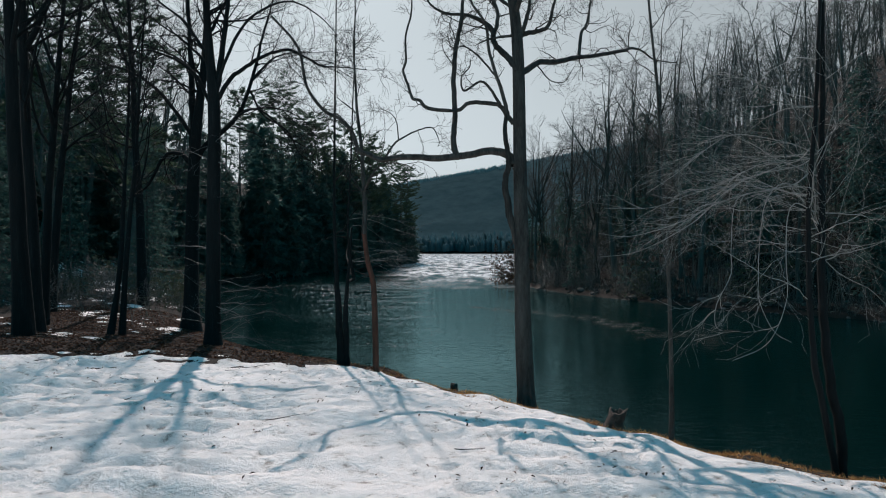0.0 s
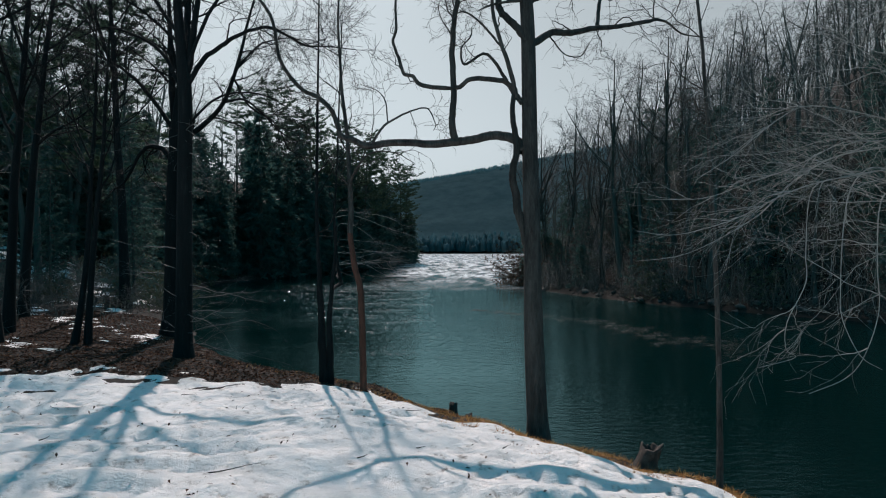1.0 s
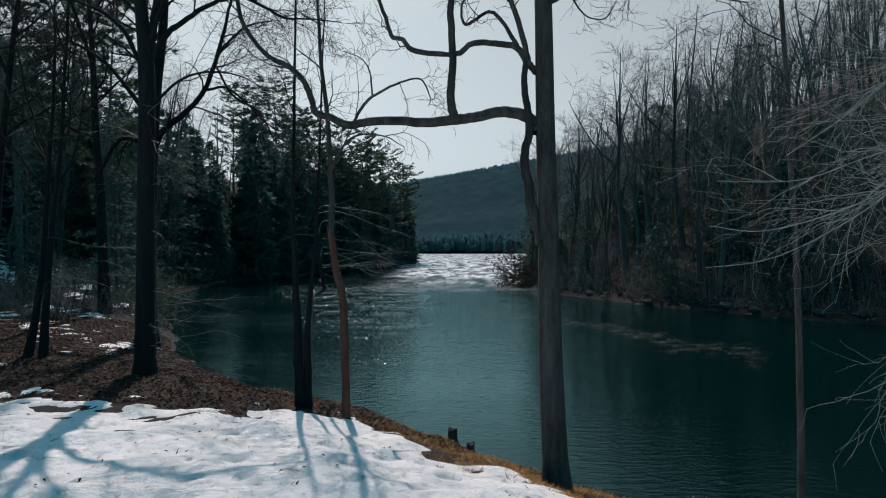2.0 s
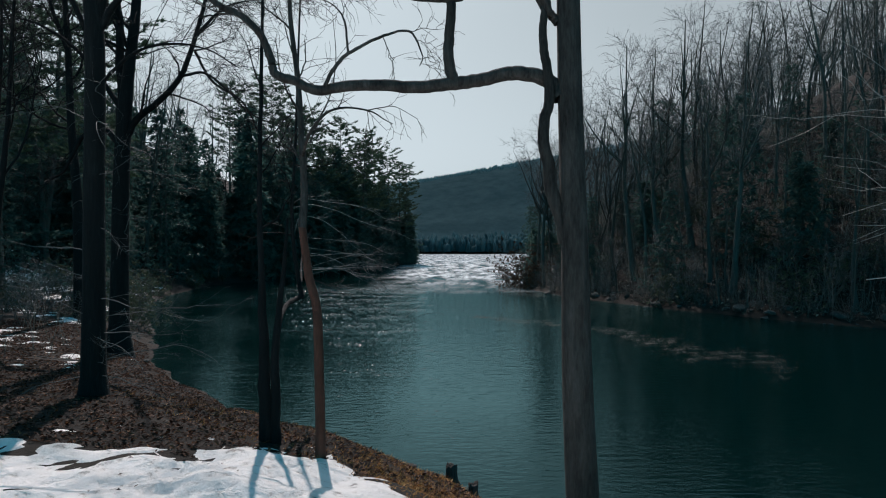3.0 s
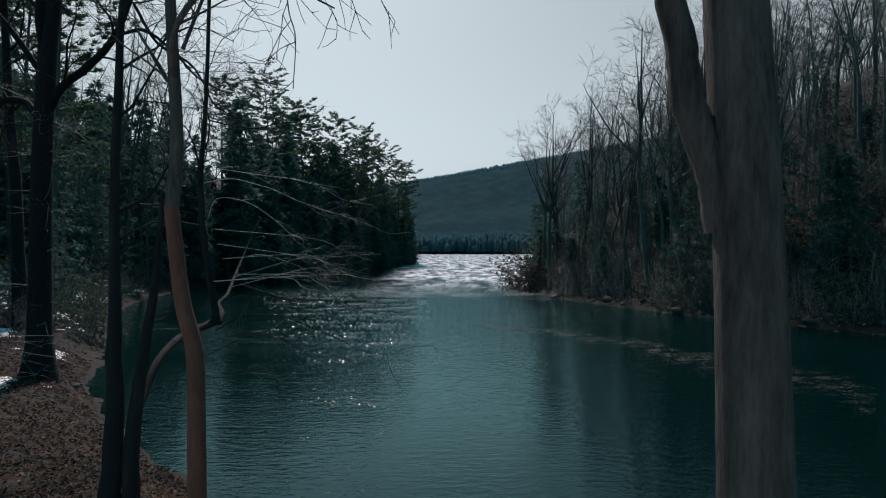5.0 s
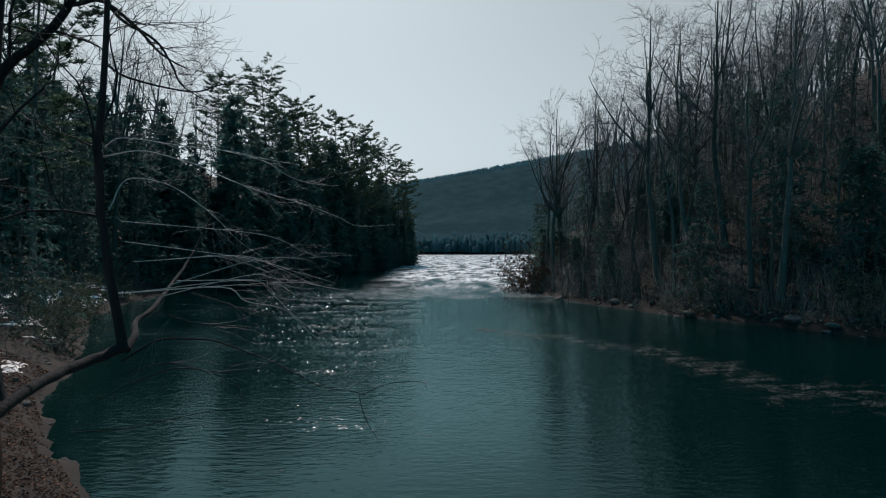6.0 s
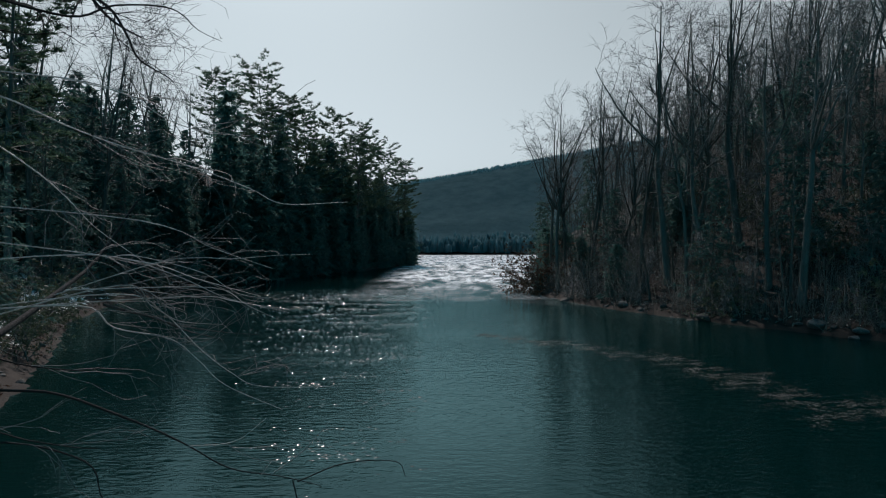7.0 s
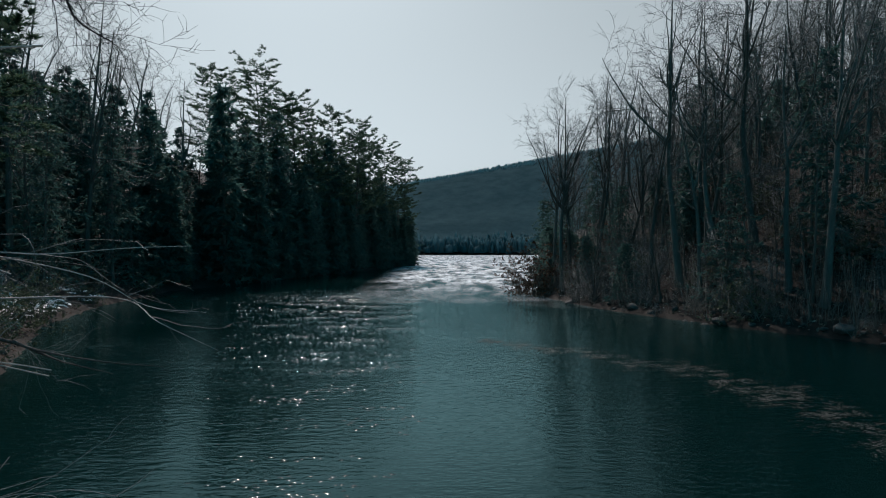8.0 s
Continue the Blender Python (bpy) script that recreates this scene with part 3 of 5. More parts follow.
def riverside_tree():
    at = (1.9, 13.0, ground_at(1.9, 13.0) - 0.05)
    e = hero("riverside_tree", at, "tall bare hardwood with grey furrowed bark at the snowy bank's edge")
    rng, twigs = np.random.RandomState(4), Wood()

    def add(name, pts, r0, r1, sides=10, counts=True, cfg=FINE, last=2, first=0.3, kinks=1.0):
        w = Wood()
        line, rr = limb(w, local(pts, at), r0 * 0.85, r1 * 0.75, 6, sides, kinks)
        if counts:
            branch_out(rng, line, rr, 0, last, (twigs,), cfg, first)
        child(name, w.mesh(name, BARK), e)
        return line, rr

    w = Wood()
    line = spline(local([(1.90, 13.0, 0.3), (1.84, 13.05, 1.4), (1.78, 13.1, 3.0), (1.76, 13.15, 4.6), (1.74, 13.3, 6.55), (1.72, 13.4, 8.7), (1.66, 13.45, 9.8), (1.5, 13.5, 11.2), (1.4, 13.6, 14.5), (1.78, 13.7, 18)], at), 6)
    rr = np.interp(np.arange(len(line)), [0, 2, 6, 18, 24, 36, 54], [0.38, 0.29, 0.20, 0.162, 0.15, 0.125, 0.03])
    w.add(line, rr, 14)
    child("trunk", w.mesh("trunk", BARK), e)
    branch_out(rng, line[34:], rr[34:], 0, 2, (twigs,), BARE, 0.1)
    sparse = dict(FINE, count=(8, 5, 4, 3), wiggle=(0.36, 0.36, 0.34, 0.25), least=0.0035, length=(1.2, 0.65, 0.35, 0.2), steps=(8, 5, 2, 1))
    few = dict(sparse, count=(5, 4, 3, 2), length=(0.7, 0.4, 0.25, 0.2))
    # the long level bough, its knee and the end that climbs away
    add("limb", [(1.62, 13.3, 6.5), (1.54, 13.35, 6.66), (1.34, 13.35, 6.79), (1.03, 13.35, 6.84), (0.73, 13.35, 6.76), (0.3, 13.35, 6.7), (-0.2, 13.37, 6.67), (-0.6, 13.4, 6.7), (-1.0, 13.4, 6.71), (-1.42, 13.4, 6.64), (-1.66, 13.4, 6.74), (-1.94, 13.4, 6.85),
                 (-1.98, 13.4, 7.05), (-2.1, 13.4, 7.33), (-2.33, 13.4, 7.55), (-2.71, 13.4, 7.78), (-3.1, 13.4, 8.3), (-3.3, 13.4, 9.2), (-3.9, 13.4, 9.9)], 0.115, 0.035, cfg=sparse, first=0.72, kinks=0.25)
    add("limb", [(0.3, 13.35, 6.72), (0.24, 13.35, 7.17), (0.28, 13.35, 7.71), (0.22, 13.35, 8.41), (0.3, 13.35, 9.1), (0.38, 13.35, 9.8), (0.46, 13.35, 10.26), (0.55, 13.35, 11.2), (0.4, 13.35, 12.6)], 0.085, 0.035, cfg=sparse, first=0.35, kinks=0.4)
    add("limb", [(1.6, 13.35, 7.45), (1.46, 13.4, 7.65), (1.27, 13.38, 7.86), (0.88, 13.35, 7.93), (0.57, 13.33, 7.9), (0.3, 13.31, 7.76), (-0.28, 13.28, 7.77), (-0.54, 13.26, 7.92), (-0.7, 13.24, 7.99), (-0.77, 13.22, 8.29), (-0.91, 13.19, 8.59), (-0.81, 13.17, 8.81),
                 (-0.84, 13.15, 9.34), (-0.73, 13.12, 9.78), (-0.69, 13.1, 10.2), (-0.85, 13.1, 10.8)], 0.065, 0.018, cfg=few, first=0.45, kinks=0.4)
    add("limb", [(1.55, 13.35, 7.5), (1.49, 13.3, 7.62), (1.33, 13.23, 8.07), (1.17, 13.17, 8.54), (1.01, 13.1, 9.02), (0.93, 13.03, 9.6), (0.63, 12.97, 10.02), (0.48, 12.9, 10.5), (0.3, 12.9, 11.3)], 0.06, 0.022, cfg=few, first=0.3, kinks=0.5)
    add("limb", [(1.3, 13.3, 7.86), (1.06, 13.24, 8.22), (0.83, 13.18, 8.36), (0.45, 13.12, 8.13), (0.41, 13.06, 8.4), (0.59, 13.0, 8.61), (0.62, 13.0, 8.8)], 0.04, 0.012, cfg=few, first=0.4, kinks=0.5)
    add("limb", [(1.17, 13.17, 8.5), (0.71, 13.03, 8.88), (0.4, 12.97, 9.05), (0.18, 12.9, 8.84)], 0.028, 0.009, cfg=few, first=0.4)
    add("limb", [(1.7, 13.35, 8.6), (1.62, 13.4, 8.73), (1.47, 13.47, 8.98), (1.2, 13.53, 9.32), (1.17, 13.6, 9.62), (1.02, 13.67, 9.84), (0.75, 13.73, 10.02), (0.47, 13.8, 10.09), (0.03, 13.87, 10.16), (-0.33, 13.93, 10.43), (-0.45, 14.0, 10.8)], 0.10, 0.022, cfg=sparse, first=0.4, kinks=0.4)
    add("limb", [(1.19, 13.6, 9.58), (1.26, 13.67, 10.08), (1.22, 13.73, 10.42), (1.15, 13.8, 11.1)], 0.06, 0.03, cfg=sparse)
    add("limb", [(1.76, 13.45, 8.62), (1.9, 13.5, 8.71), (2.26, 13.78, 8.97), (2.71, 14.06, 9.05), (3.26, 14.33, 9.27), (3.83, 14.61, 9.44), (4.6, 14.89, 9.62), (4.86, 15.17, 9.78), (5.21, 15.44, 9.81), (5.67, 15.72, 9.67), (6.33, 16.0, 9.67)], 0.095, 0.016, cfg=sparse, first=0.3, kinks=0.4)
    add("limb", [(3.33, 14.4, 9.3), (3.42, 14.65, 9.96), (3.6, 14.7, 10.24), (3.7, 14.75, 10.77), (3.76, 14.8, 11.3)], 0.05, 0.022, cfg=sparse, kinks=0.4)
    add("limb", [(1.74, 13.45, 9.45), (1.89, 13.5, 9.53), (2.2, 13.43, 9.59), (2.38, 13.35, 9.68), (2.49, 13.27, 10.0), (2.6, 13.2, 10.5), (2.9, 13.2, 11.4)], 0.075, 0.025, cfg=sparse, kinks=0.4)
    add("limb", [(1.75, 13.45, 9.5), (1.84, 13.45, 9.65), (1.95, 13.47, 10.0), (2.0, 13.48, 10.32), (2.1, 13.5, 11.5), (2.5, 13.5, 13.0)], 0.07, 0.03, cfg=sparse, kinks=0.4)
    add("limb", [(2.2, 13.8, 8.92), (2.54, 14.0, 8.63), (2.89, 14.1, 8.62), (3.15, 14.2, 8.98)], 0.02, 0.007, cfg=few, first=0.3)
    add("limb", [(1.7, 13.4, 9.45), (1.26, 13.3, 9.39), (0.95, 13.2, 9.29), (0.71, 13.1, 9.13)], 0.04, 0.01, cfg=few, first=0.3)
    # thin shoots that stand up off the bough
    add("limb", [(-1.3, 13.35, 6.68), (-1.12, 13.35, 6.97), (-0.88, 13.35, 7.14), (-0.58, 13.35, 7.28), (-0.22, 13.35, 7.35), (-0.09, 13.35, 7.07), (-0.12, 13.35, 6.93)], 0.03, 0.007, cfg=few, first=0.5)
    add("limb", [(-1.01, 13.35, 7.1), (-1.06, 13.35, 7.46), (-1.2, 13.35, 7.7), (-1.5, 13.35, 7.8)], 0.018, 0.006, cfg=few, first=0.4)
    # the dark second stem that leaves the trunk low and runs up beside it
    add("limb", [(1.66, 13.2, 4.72), (1.6, 13.2, 5.0), (1.5, 13.22, 5.35), (1.46, 13.22, 5.67), (1.4, 13.23, 5.95), (1.42, 13.25, 6.25), (1.48, 13.25, 6.45), (1.46, 13.25, 6.78), (1.41, 13.25, 7.07), (1.4, 13.28, 7.37), (1.45, 13.35, 7.65)], 0.105, 0.06, counts=False, kinks=0.15)
    child("crown", twigs.mesh("crown", BARK), e)


riverside_tree()


def sapling():
    at = (-1.73, 15.05, ground_at(-1.73, 15.05))
    e = hero("slender_tree", at, "slender leaning young tree with smooth reddish bark and fine bare twigs")
    rng, twigs, w, w2 = np.random.RandomState(9), Wood(), Wood(), Wood()
    line = spline(local([(-1.72, 15.05, 1.2), (-1.72, 15.05, 1.9), (-1.76, 15.12, 3.1), (-1.81, 15.2, 3.75), (-1.93, 15.25, 4.17), (-2.0, 15.28, 4.6), (-2.06, 15.32, 5.0)], at), 5)
    w.add(line, np.interp(np.arange(len(line)), [0, 3, 30], [0.115, 0.078, 0.06]), 10)
    child("trunk", w.mesh("trunk", BARK_RED), e)
    top = spline(local([(-2.06, 15.32, 4.98), (-2.04, 15.38, 5.5), (-2.08, 15.4, 6.3), (-2.14, 15.4, 7.3), (-2.25, 15.4, 8.2), (-2.29, 15.4, 8.9), (-2.34, 15.4, 9.9), (-2.3, 15.4, 11), (-2.43, 15.45, 12.6)], at), 5)
    rr = np.linspace(0.066, 0.010, len(top))
    w2.add(top, rr, 8)
    thin = dict(FINE, count=(12, 4, 3, 2), length=(1.3, 0.6, 0.3, 0.2), rise=(0.05, 0.02, 0, 0), wiggle=(0.12, 0.14, 0.12, 0.1))
    branch_out(rng, top, rr, 0, 2, (twigs,), thin, 0.25)
    arm = spline(local([(-2.08, 15.4, 6.1), (-1.89, 15.0, 6.36), (-1.7, 14.95, 6.62), (-1.52, 14.95, 6.75), (-1.26, 14.95, 6.79), (-0.92, 14.95, 6.73), (-0.74, 14.95, 6.62), (-0.59, 14.95, 6.54)], at), 5)
    ra = np.linspace(0.03, 0.006, len(arm))
    w2.add(arm, ra, 6)
    branch_out(rng, arm, ra, 1, 2, (twigs,), thin, 0.2)
    for pts, r in (([(-0.98, 14.95, 6.75), (-0.75, 14.95, 6.79), (-0.55, 14.95, 6.8), (-0.22, 14.95, 6.62)], 0.010), ([(-1.91, 15.2, 6.3), (-1.75, 15.2, 6.7), (-1.59, 15.2, 7.05), (-1.5, 15.2, 7.6), (-1.55, 15.2, 8.3)], 0.018),
                   ([(-0.98, 14.95, 6.75), (-0.95, 14.95, 6.5), (-0.9, 14.95, 6.3), (-0.92, 14.95, 5.9)], 0.006)):
        side = spline(local(pts, at), 5)
        rs = np.linspace(r, 0.004, len(side))
        w2.add(side, rs, 5)
        branch_out(rng, side, rs, 1, 2, (twigs,), thin, 0.2)
    child("upper_stem", w2.mesh("upper_stem", BARK), e, "dark rougher upper stem")
    child("crown", twigs.mesh("crown", BARK), e)


sapling()

def whips(rng, twigs, line, rr, n, low, high, sideways, length, droop=-0.03, dense=False, fan=6, curl=0.075, girth=0.0065, reach=0.9):
    """Long slender drooping branches off a stem, each with finer ones close along it."""
    cfg = dict(FINE, count=(0, fan, 3 if fan > 3 else 2, 2), length=(0, reach, reach / 2, 0.2), angle=(0, 34, 38, 35), wiggle=(0, 0.13, 0.16, 0.1), rise=(0, -0.02, -0.01, 0), steps=(0, 7, 4, 1), sides=(0, 4, 3, 3), thin=(0, 0.5, 0.55, 0.6), least=0.0018)
    if dense:
        cfg = dict(cfg, count=(0, 9, 4, 2), length=(0, 0.75, 0.35, 0.2))
    for _ in range(n):
        i = int(rng.uniform(low, high) * (len(line) - 1))
        d = np.array([sideways[0] + rng.normal(0, 0.35), sideways[1] + rng.normal(0, 0.25), sideways[2] + rng.normal(0, 0.25)])
        w = bent(rng, line[i], d / np.linalg.norm(d), length * rng.uniform(0.6, 1.25), 14, curl, droop * 0.75)
        r = np.linspace(girth * rng.uniform(0.6, 1.4), 0.0016, 15)
        twigs.add(w, r, 4)
        branch_out(rng, w, r, 1, 2, (twigs,), cfg, 0.15)


def twin_tree():
    at = (-2.68, 15.5, ground_at(-2.68, 15.5))
    e = hero("twin_stemmed_tree", at, "twin-stemmed dark bare tree leaning over the water, pale drooping twigs")
    rng, twigs, dark = np.random.RandomState(12), Wood(), Wood()

    def stem(pts, r0, r1, kinks=0.4):
        w = Wood()
        line, rr = limb(w, local(pts, at), r0, r1, 5, 9, kinks)
        child("stem", w.mesh("stem", BARK_BACKLIT), e)
        return line, rr

    def bough(pts, r0, n, way=(0.8, 0.0, -0.12), length=0.7, wood=BARK_BACKLIT, store=None, fan=2, low=0.2):
        w = Wood()
        line, rr = limb(w, local(pts, at), r0 * 0.7, 0.0015, 5, 6, 0.4)
        whips(rng, twigs if store is None else store, line, rr, n, low, 0.75, way, length, -0.01, fan=fan, girth=0.003, reach=0.45)
        child("limb", w.mesh("limb", wood), e)

    stem([(-2.72, 15.5, 1.2), (-2.74, 15.6, 2.2), (-2.82, 15.8, 3.2), (-2.9, 15.95, 4.2)], 0.125, 0.055)
    line, rr = stem([(-2.9, 15.95, 4.15), (-2.97, 16.1, 5.4), (-3.0, 16.3, 7.2), (-3.0, 16.4, 9.5), (-2.95, 16.4, 13)], 0.054, 0.012)
    branch_out(rng, line, rr, 0, 2, (dark,), dict(FINE, count=(8, 4, 3, 2)), 0.2)
    # the stem over the water: it forks into an upright leader and the drooping boughs
    stem([(-2.56, 15.5, 1.2), (-2.58, 15.6, 2.2), (-2.6, 15.8, 3.2), (-2.55, 16.0, 4.2), (-2.5, 16.1, 5.2)], 0.10, 0.02)
    stem([(-2.6, 15.8, 3.1), (-2.68, 16.4, 3.5), (-2.8, 17.2, 3.62), (-2.82, 17.7, 3.64), (-2.74, 18.15, 3.68)], 0.035, 0.05)
    line, rr = stem([(-2.74, 18.1, 3.65), (-2.86, 18.1, 4.4), (-2.9, 18.0, 5.4), (-2.85, 18.0, 6.6), (-2.76, 18.0, 8.4), (-2.7, 18.0, 11)], 0.05, 0.012)
    branch_out(rng, line, rr, 0, 2, (dark,), dict(FINE, count=(9, 4, 3, 2)), 0.3)
    stem([(-2.74, 18.15, 3.65), (-2.8, 18.4, 3.74), (-2.99, 18.8, 3.82), (-3.03, 19.2, 3.93), (-3.32, 20.4, 4.2), (-3.5, 21.3, 4.5), (-3.4, 22.0, 5.2)], 0.04, 0.012)
    bough([(-2.88, 18.0, 6.4), (-3.1, 18.9, 6.5), (-2.73, 19.6, 6.55), (-2.34, 19.6, 6.63), (-1.87, 19.6, 6.61), (-1.64, 19.6, 6.43), (-1.44, 19.6, 6.33)], 0.02, 5, (0.5, 0, 0.2), 0.4, store=dark)
    # long drooping boughs, raking light painted in as a paler bark
    bough([(-2.86, 18.0, 5.6), (-2.68, 18.0, 5.68), (-2.1, 18.0, 5.6), (-1.67, 18.0, 5.55), (-1.36, 18.0, 5.48), (-1.07, 18.0, 5.43)], 0.009, 3, wood=TWIG_PALE_SUNLIT, length=0.3)
    bough([(-2.88, 18.0, 5.5), (-2.5, 17.95, 5.55), (-2.13, 17.9, 5.46), (-1.93, 17.9, 5.4), (-1.63, 17.9, 5.26), (-1.32, 17.9, 5.15), (-0.95, 17.9, 5.04), (-0.64, 17.9, 4.92), (-0.46, 17.9, 4.84), (-0.11, 17.9, 4.85)], 0.010, 5, wood=TWIG_PALE_SUNLIT, length=0.3)
    bough([(-1.75, 18.0, 5.56), (-1.32, 17.9, 5.44), (-1.09, 17.9, 5.3), (-0.87, 17.9, 5.23), (-0.64, 17.9, 5.21)], 0.006, 2, wood=TWIG_PALE_SUNLIT, length=0.4)
    bough([(-2.88, 18.1, 5.0), (-2.82, 18.3, 5.32), (-2.43, 18.3, 5.28), (-2.12, 18.3, 5.09), (-1.9, 18.3, 4.91), (-1.72, 18.3, 4.72), (-1.4, 18.3, 4.5)], 0.010, 5, (0.75, 0.0, -0.2), 0.35, TWIG_PALE_SUNLIT)
    bough([(-2.8, 18.1, 4.2), (-1.91, 18.4, 4.24), (-1.67, 18.4, 4.1), (-1.31, 18.4, 4.03), (-1.13, 18.4, 3.89), (-0.96, 18.4, 3.74), (-0.6, 18.4, 3.58)], 0.009, 5, (0.8, 0.0, -0.25), 0.3, TWIG_PALE_SUNLIT)
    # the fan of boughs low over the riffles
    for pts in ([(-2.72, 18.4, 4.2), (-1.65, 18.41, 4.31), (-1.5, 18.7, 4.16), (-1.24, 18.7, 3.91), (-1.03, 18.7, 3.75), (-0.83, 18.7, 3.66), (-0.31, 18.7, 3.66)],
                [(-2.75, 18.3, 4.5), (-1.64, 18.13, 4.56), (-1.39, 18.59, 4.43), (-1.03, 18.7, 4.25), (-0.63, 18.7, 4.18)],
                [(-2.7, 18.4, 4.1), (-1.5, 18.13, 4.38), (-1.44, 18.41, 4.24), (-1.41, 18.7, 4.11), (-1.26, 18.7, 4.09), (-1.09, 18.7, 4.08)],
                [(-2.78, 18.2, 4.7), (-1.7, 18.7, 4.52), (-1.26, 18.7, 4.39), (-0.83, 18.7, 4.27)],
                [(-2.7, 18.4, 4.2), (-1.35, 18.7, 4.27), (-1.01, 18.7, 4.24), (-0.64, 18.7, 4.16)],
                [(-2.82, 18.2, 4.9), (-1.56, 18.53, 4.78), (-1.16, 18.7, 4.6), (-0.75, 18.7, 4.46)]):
        bough(pts, 0.007, 4, (0.8, 0.0, -0.12), 0.32, TWIG_PALE_SUNLIT, fan=2)
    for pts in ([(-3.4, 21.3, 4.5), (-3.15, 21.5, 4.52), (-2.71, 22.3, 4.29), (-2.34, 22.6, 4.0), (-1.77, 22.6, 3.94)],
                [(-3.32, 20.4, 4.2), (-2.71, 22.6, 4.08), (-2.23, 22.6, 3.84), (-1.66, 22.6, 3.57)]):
        bough(pts, 0.012, 3, (0.8, 0.1, -0.12), 0.6, TWIG_PALE_SUNLIT, fan=2)
    bough([(-3.3, 20.2, 4.15), (-2.16, 19.9, 4.47), (-1.78, 19.9, 4.52), (-1.46, 19.9, 4.51), (-1.08, 19.9, 4.54), (-0.75, 19.9, 4.55)], 0.008, 2, wood=TWIG_PALE_SUNLIT, length=0.4)
    # a broken bough trailing towards the water by the bank
    bough([(-3.6, 21.6, 3.95), (-3.19, 22.0, 3.74), (-2.8, 22.0, 3.6), (-2.32, 22.0, 3.47)], 0.03, 2, length=0.4, wood=BARK)
    bough([(-3.19, 22.0, 3.76), (-2.99, 22.0, 3.68), (-2.42, 22.0, 3.58), (-1.89, 22.0, 3.53)], 0.02, 2, length=0.4, wood=BARK)
    # low boughs just above the water
    bough([(-2.66, 18.5, 3.95), (-2.42, 18.2, 4.0), (-2.13, 18.2, 3.91), (-1.77, 18.2, 3.87), (-1.6, 18.2, 3.89)], 0.010, 3, length=0.4)
    bough([(-2.76, 18.1, 3.55), (-2.5, 18.25, 3.72), (-2.27, 18.25, 3.74), (-1.94, 18.25, 3.72), (-1.64, 18.25, 3.63), (-1.33, 18.25, 3.5), (-1.12, 18.25, 3.4), (-0.88, 18.25, 3.27), (-0.57, 18.25, 3.22), (-0.33, 18.25, 3.16)], 0.016, 0)
    bough([(-0.63, 18.25, 3.23), (-0.43, 18.25, 3.38), (-0.27, 18.25, 3.56)], 0.007, 0, wood=TWIG_PALE_SUNLIT)
    bough([(-0.47, 18.25, 3.19), (-0.18, 18.25, 3.3), (0.12, 18.25, 3.31), (0.18, 18.25, 3.22)], 0.006, 0)
    bough([(-0.5, 18.25, 3.2), (-0.43, 18.25, 2.95), (-0.27, 18.25, 2.68)], 0.007, 1, (0.2, 0, -0.8), 0.3)
    bough([(-1.14, 18.25, 3.4), (-0.85, 18.25, 3.43), (-0.66, 18.25, 3.57)], 0.006, 1, length=0.25, wood=TWIG_PALE_SUNLIT)
    bough([(-2.78, 18.0, 3.42), (-2.39, 18.2, 3.51), (-2.06, 18.2, 3.45), (-1.77, 18.2, 3.41), (-1.64, 18.2, 3.41)], 0.009, 2, length=0.4)
    bough([(-2.82, 17.8, 3.25), (-2.2, 18.0, 3.5), (-1.73, 18.2, 3.33), (-1.61, 18.2, 3.09), (-1.37, 18.2, 2.88), (-1.16, 18.2, 2.76)], 0.010, 1, length=0.3)
    bough([(-2.83, 17.5, 3.05), (-2.5, 17.8, 3.0), (-2.1, 18.0, 3.05), (-1.81, 18.0, 3.1), (-1.64, 18.0, 3.08), (-1.56, 18.0, 2.95)], 0.009, 1, length=0.3)
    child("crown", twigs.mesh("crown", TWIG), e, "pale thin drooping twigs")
    child("crown", dark.mesh("crown", BARK_BACKLIT), e, "fine dark upper twigs")


twin_tree()


def forest_tree(x, y, seed, height, radius, crown, label, forks=2, lean=0.06, last=2, cfg=BARE, twig=BARK_BACKLIT, wood=BARK_BACKLIT):
    a, b = bare_tree_meshes(seed, height, radius, crown, last, cfg, lean, forks, wood, twig, 0.02)
    e = hero("bare_tree", (x, y, ground_at(x, y)), label, "bare trees on the near bank")
    child("trunk", a, e)
    child("crown", b, e)
    return e


LACE = dict(FINE, count=(10, 6, 5, 3), length=(2.4, 1.3, 0.7, 0.35), angle=(50, 46, 45, 40), wiggle=(0.2, 0.22, 0.24, 0.2), rise=(0.03, 0.0, -0.01, 0.0), steps=(7, 5, 3, 1), least=0.005)


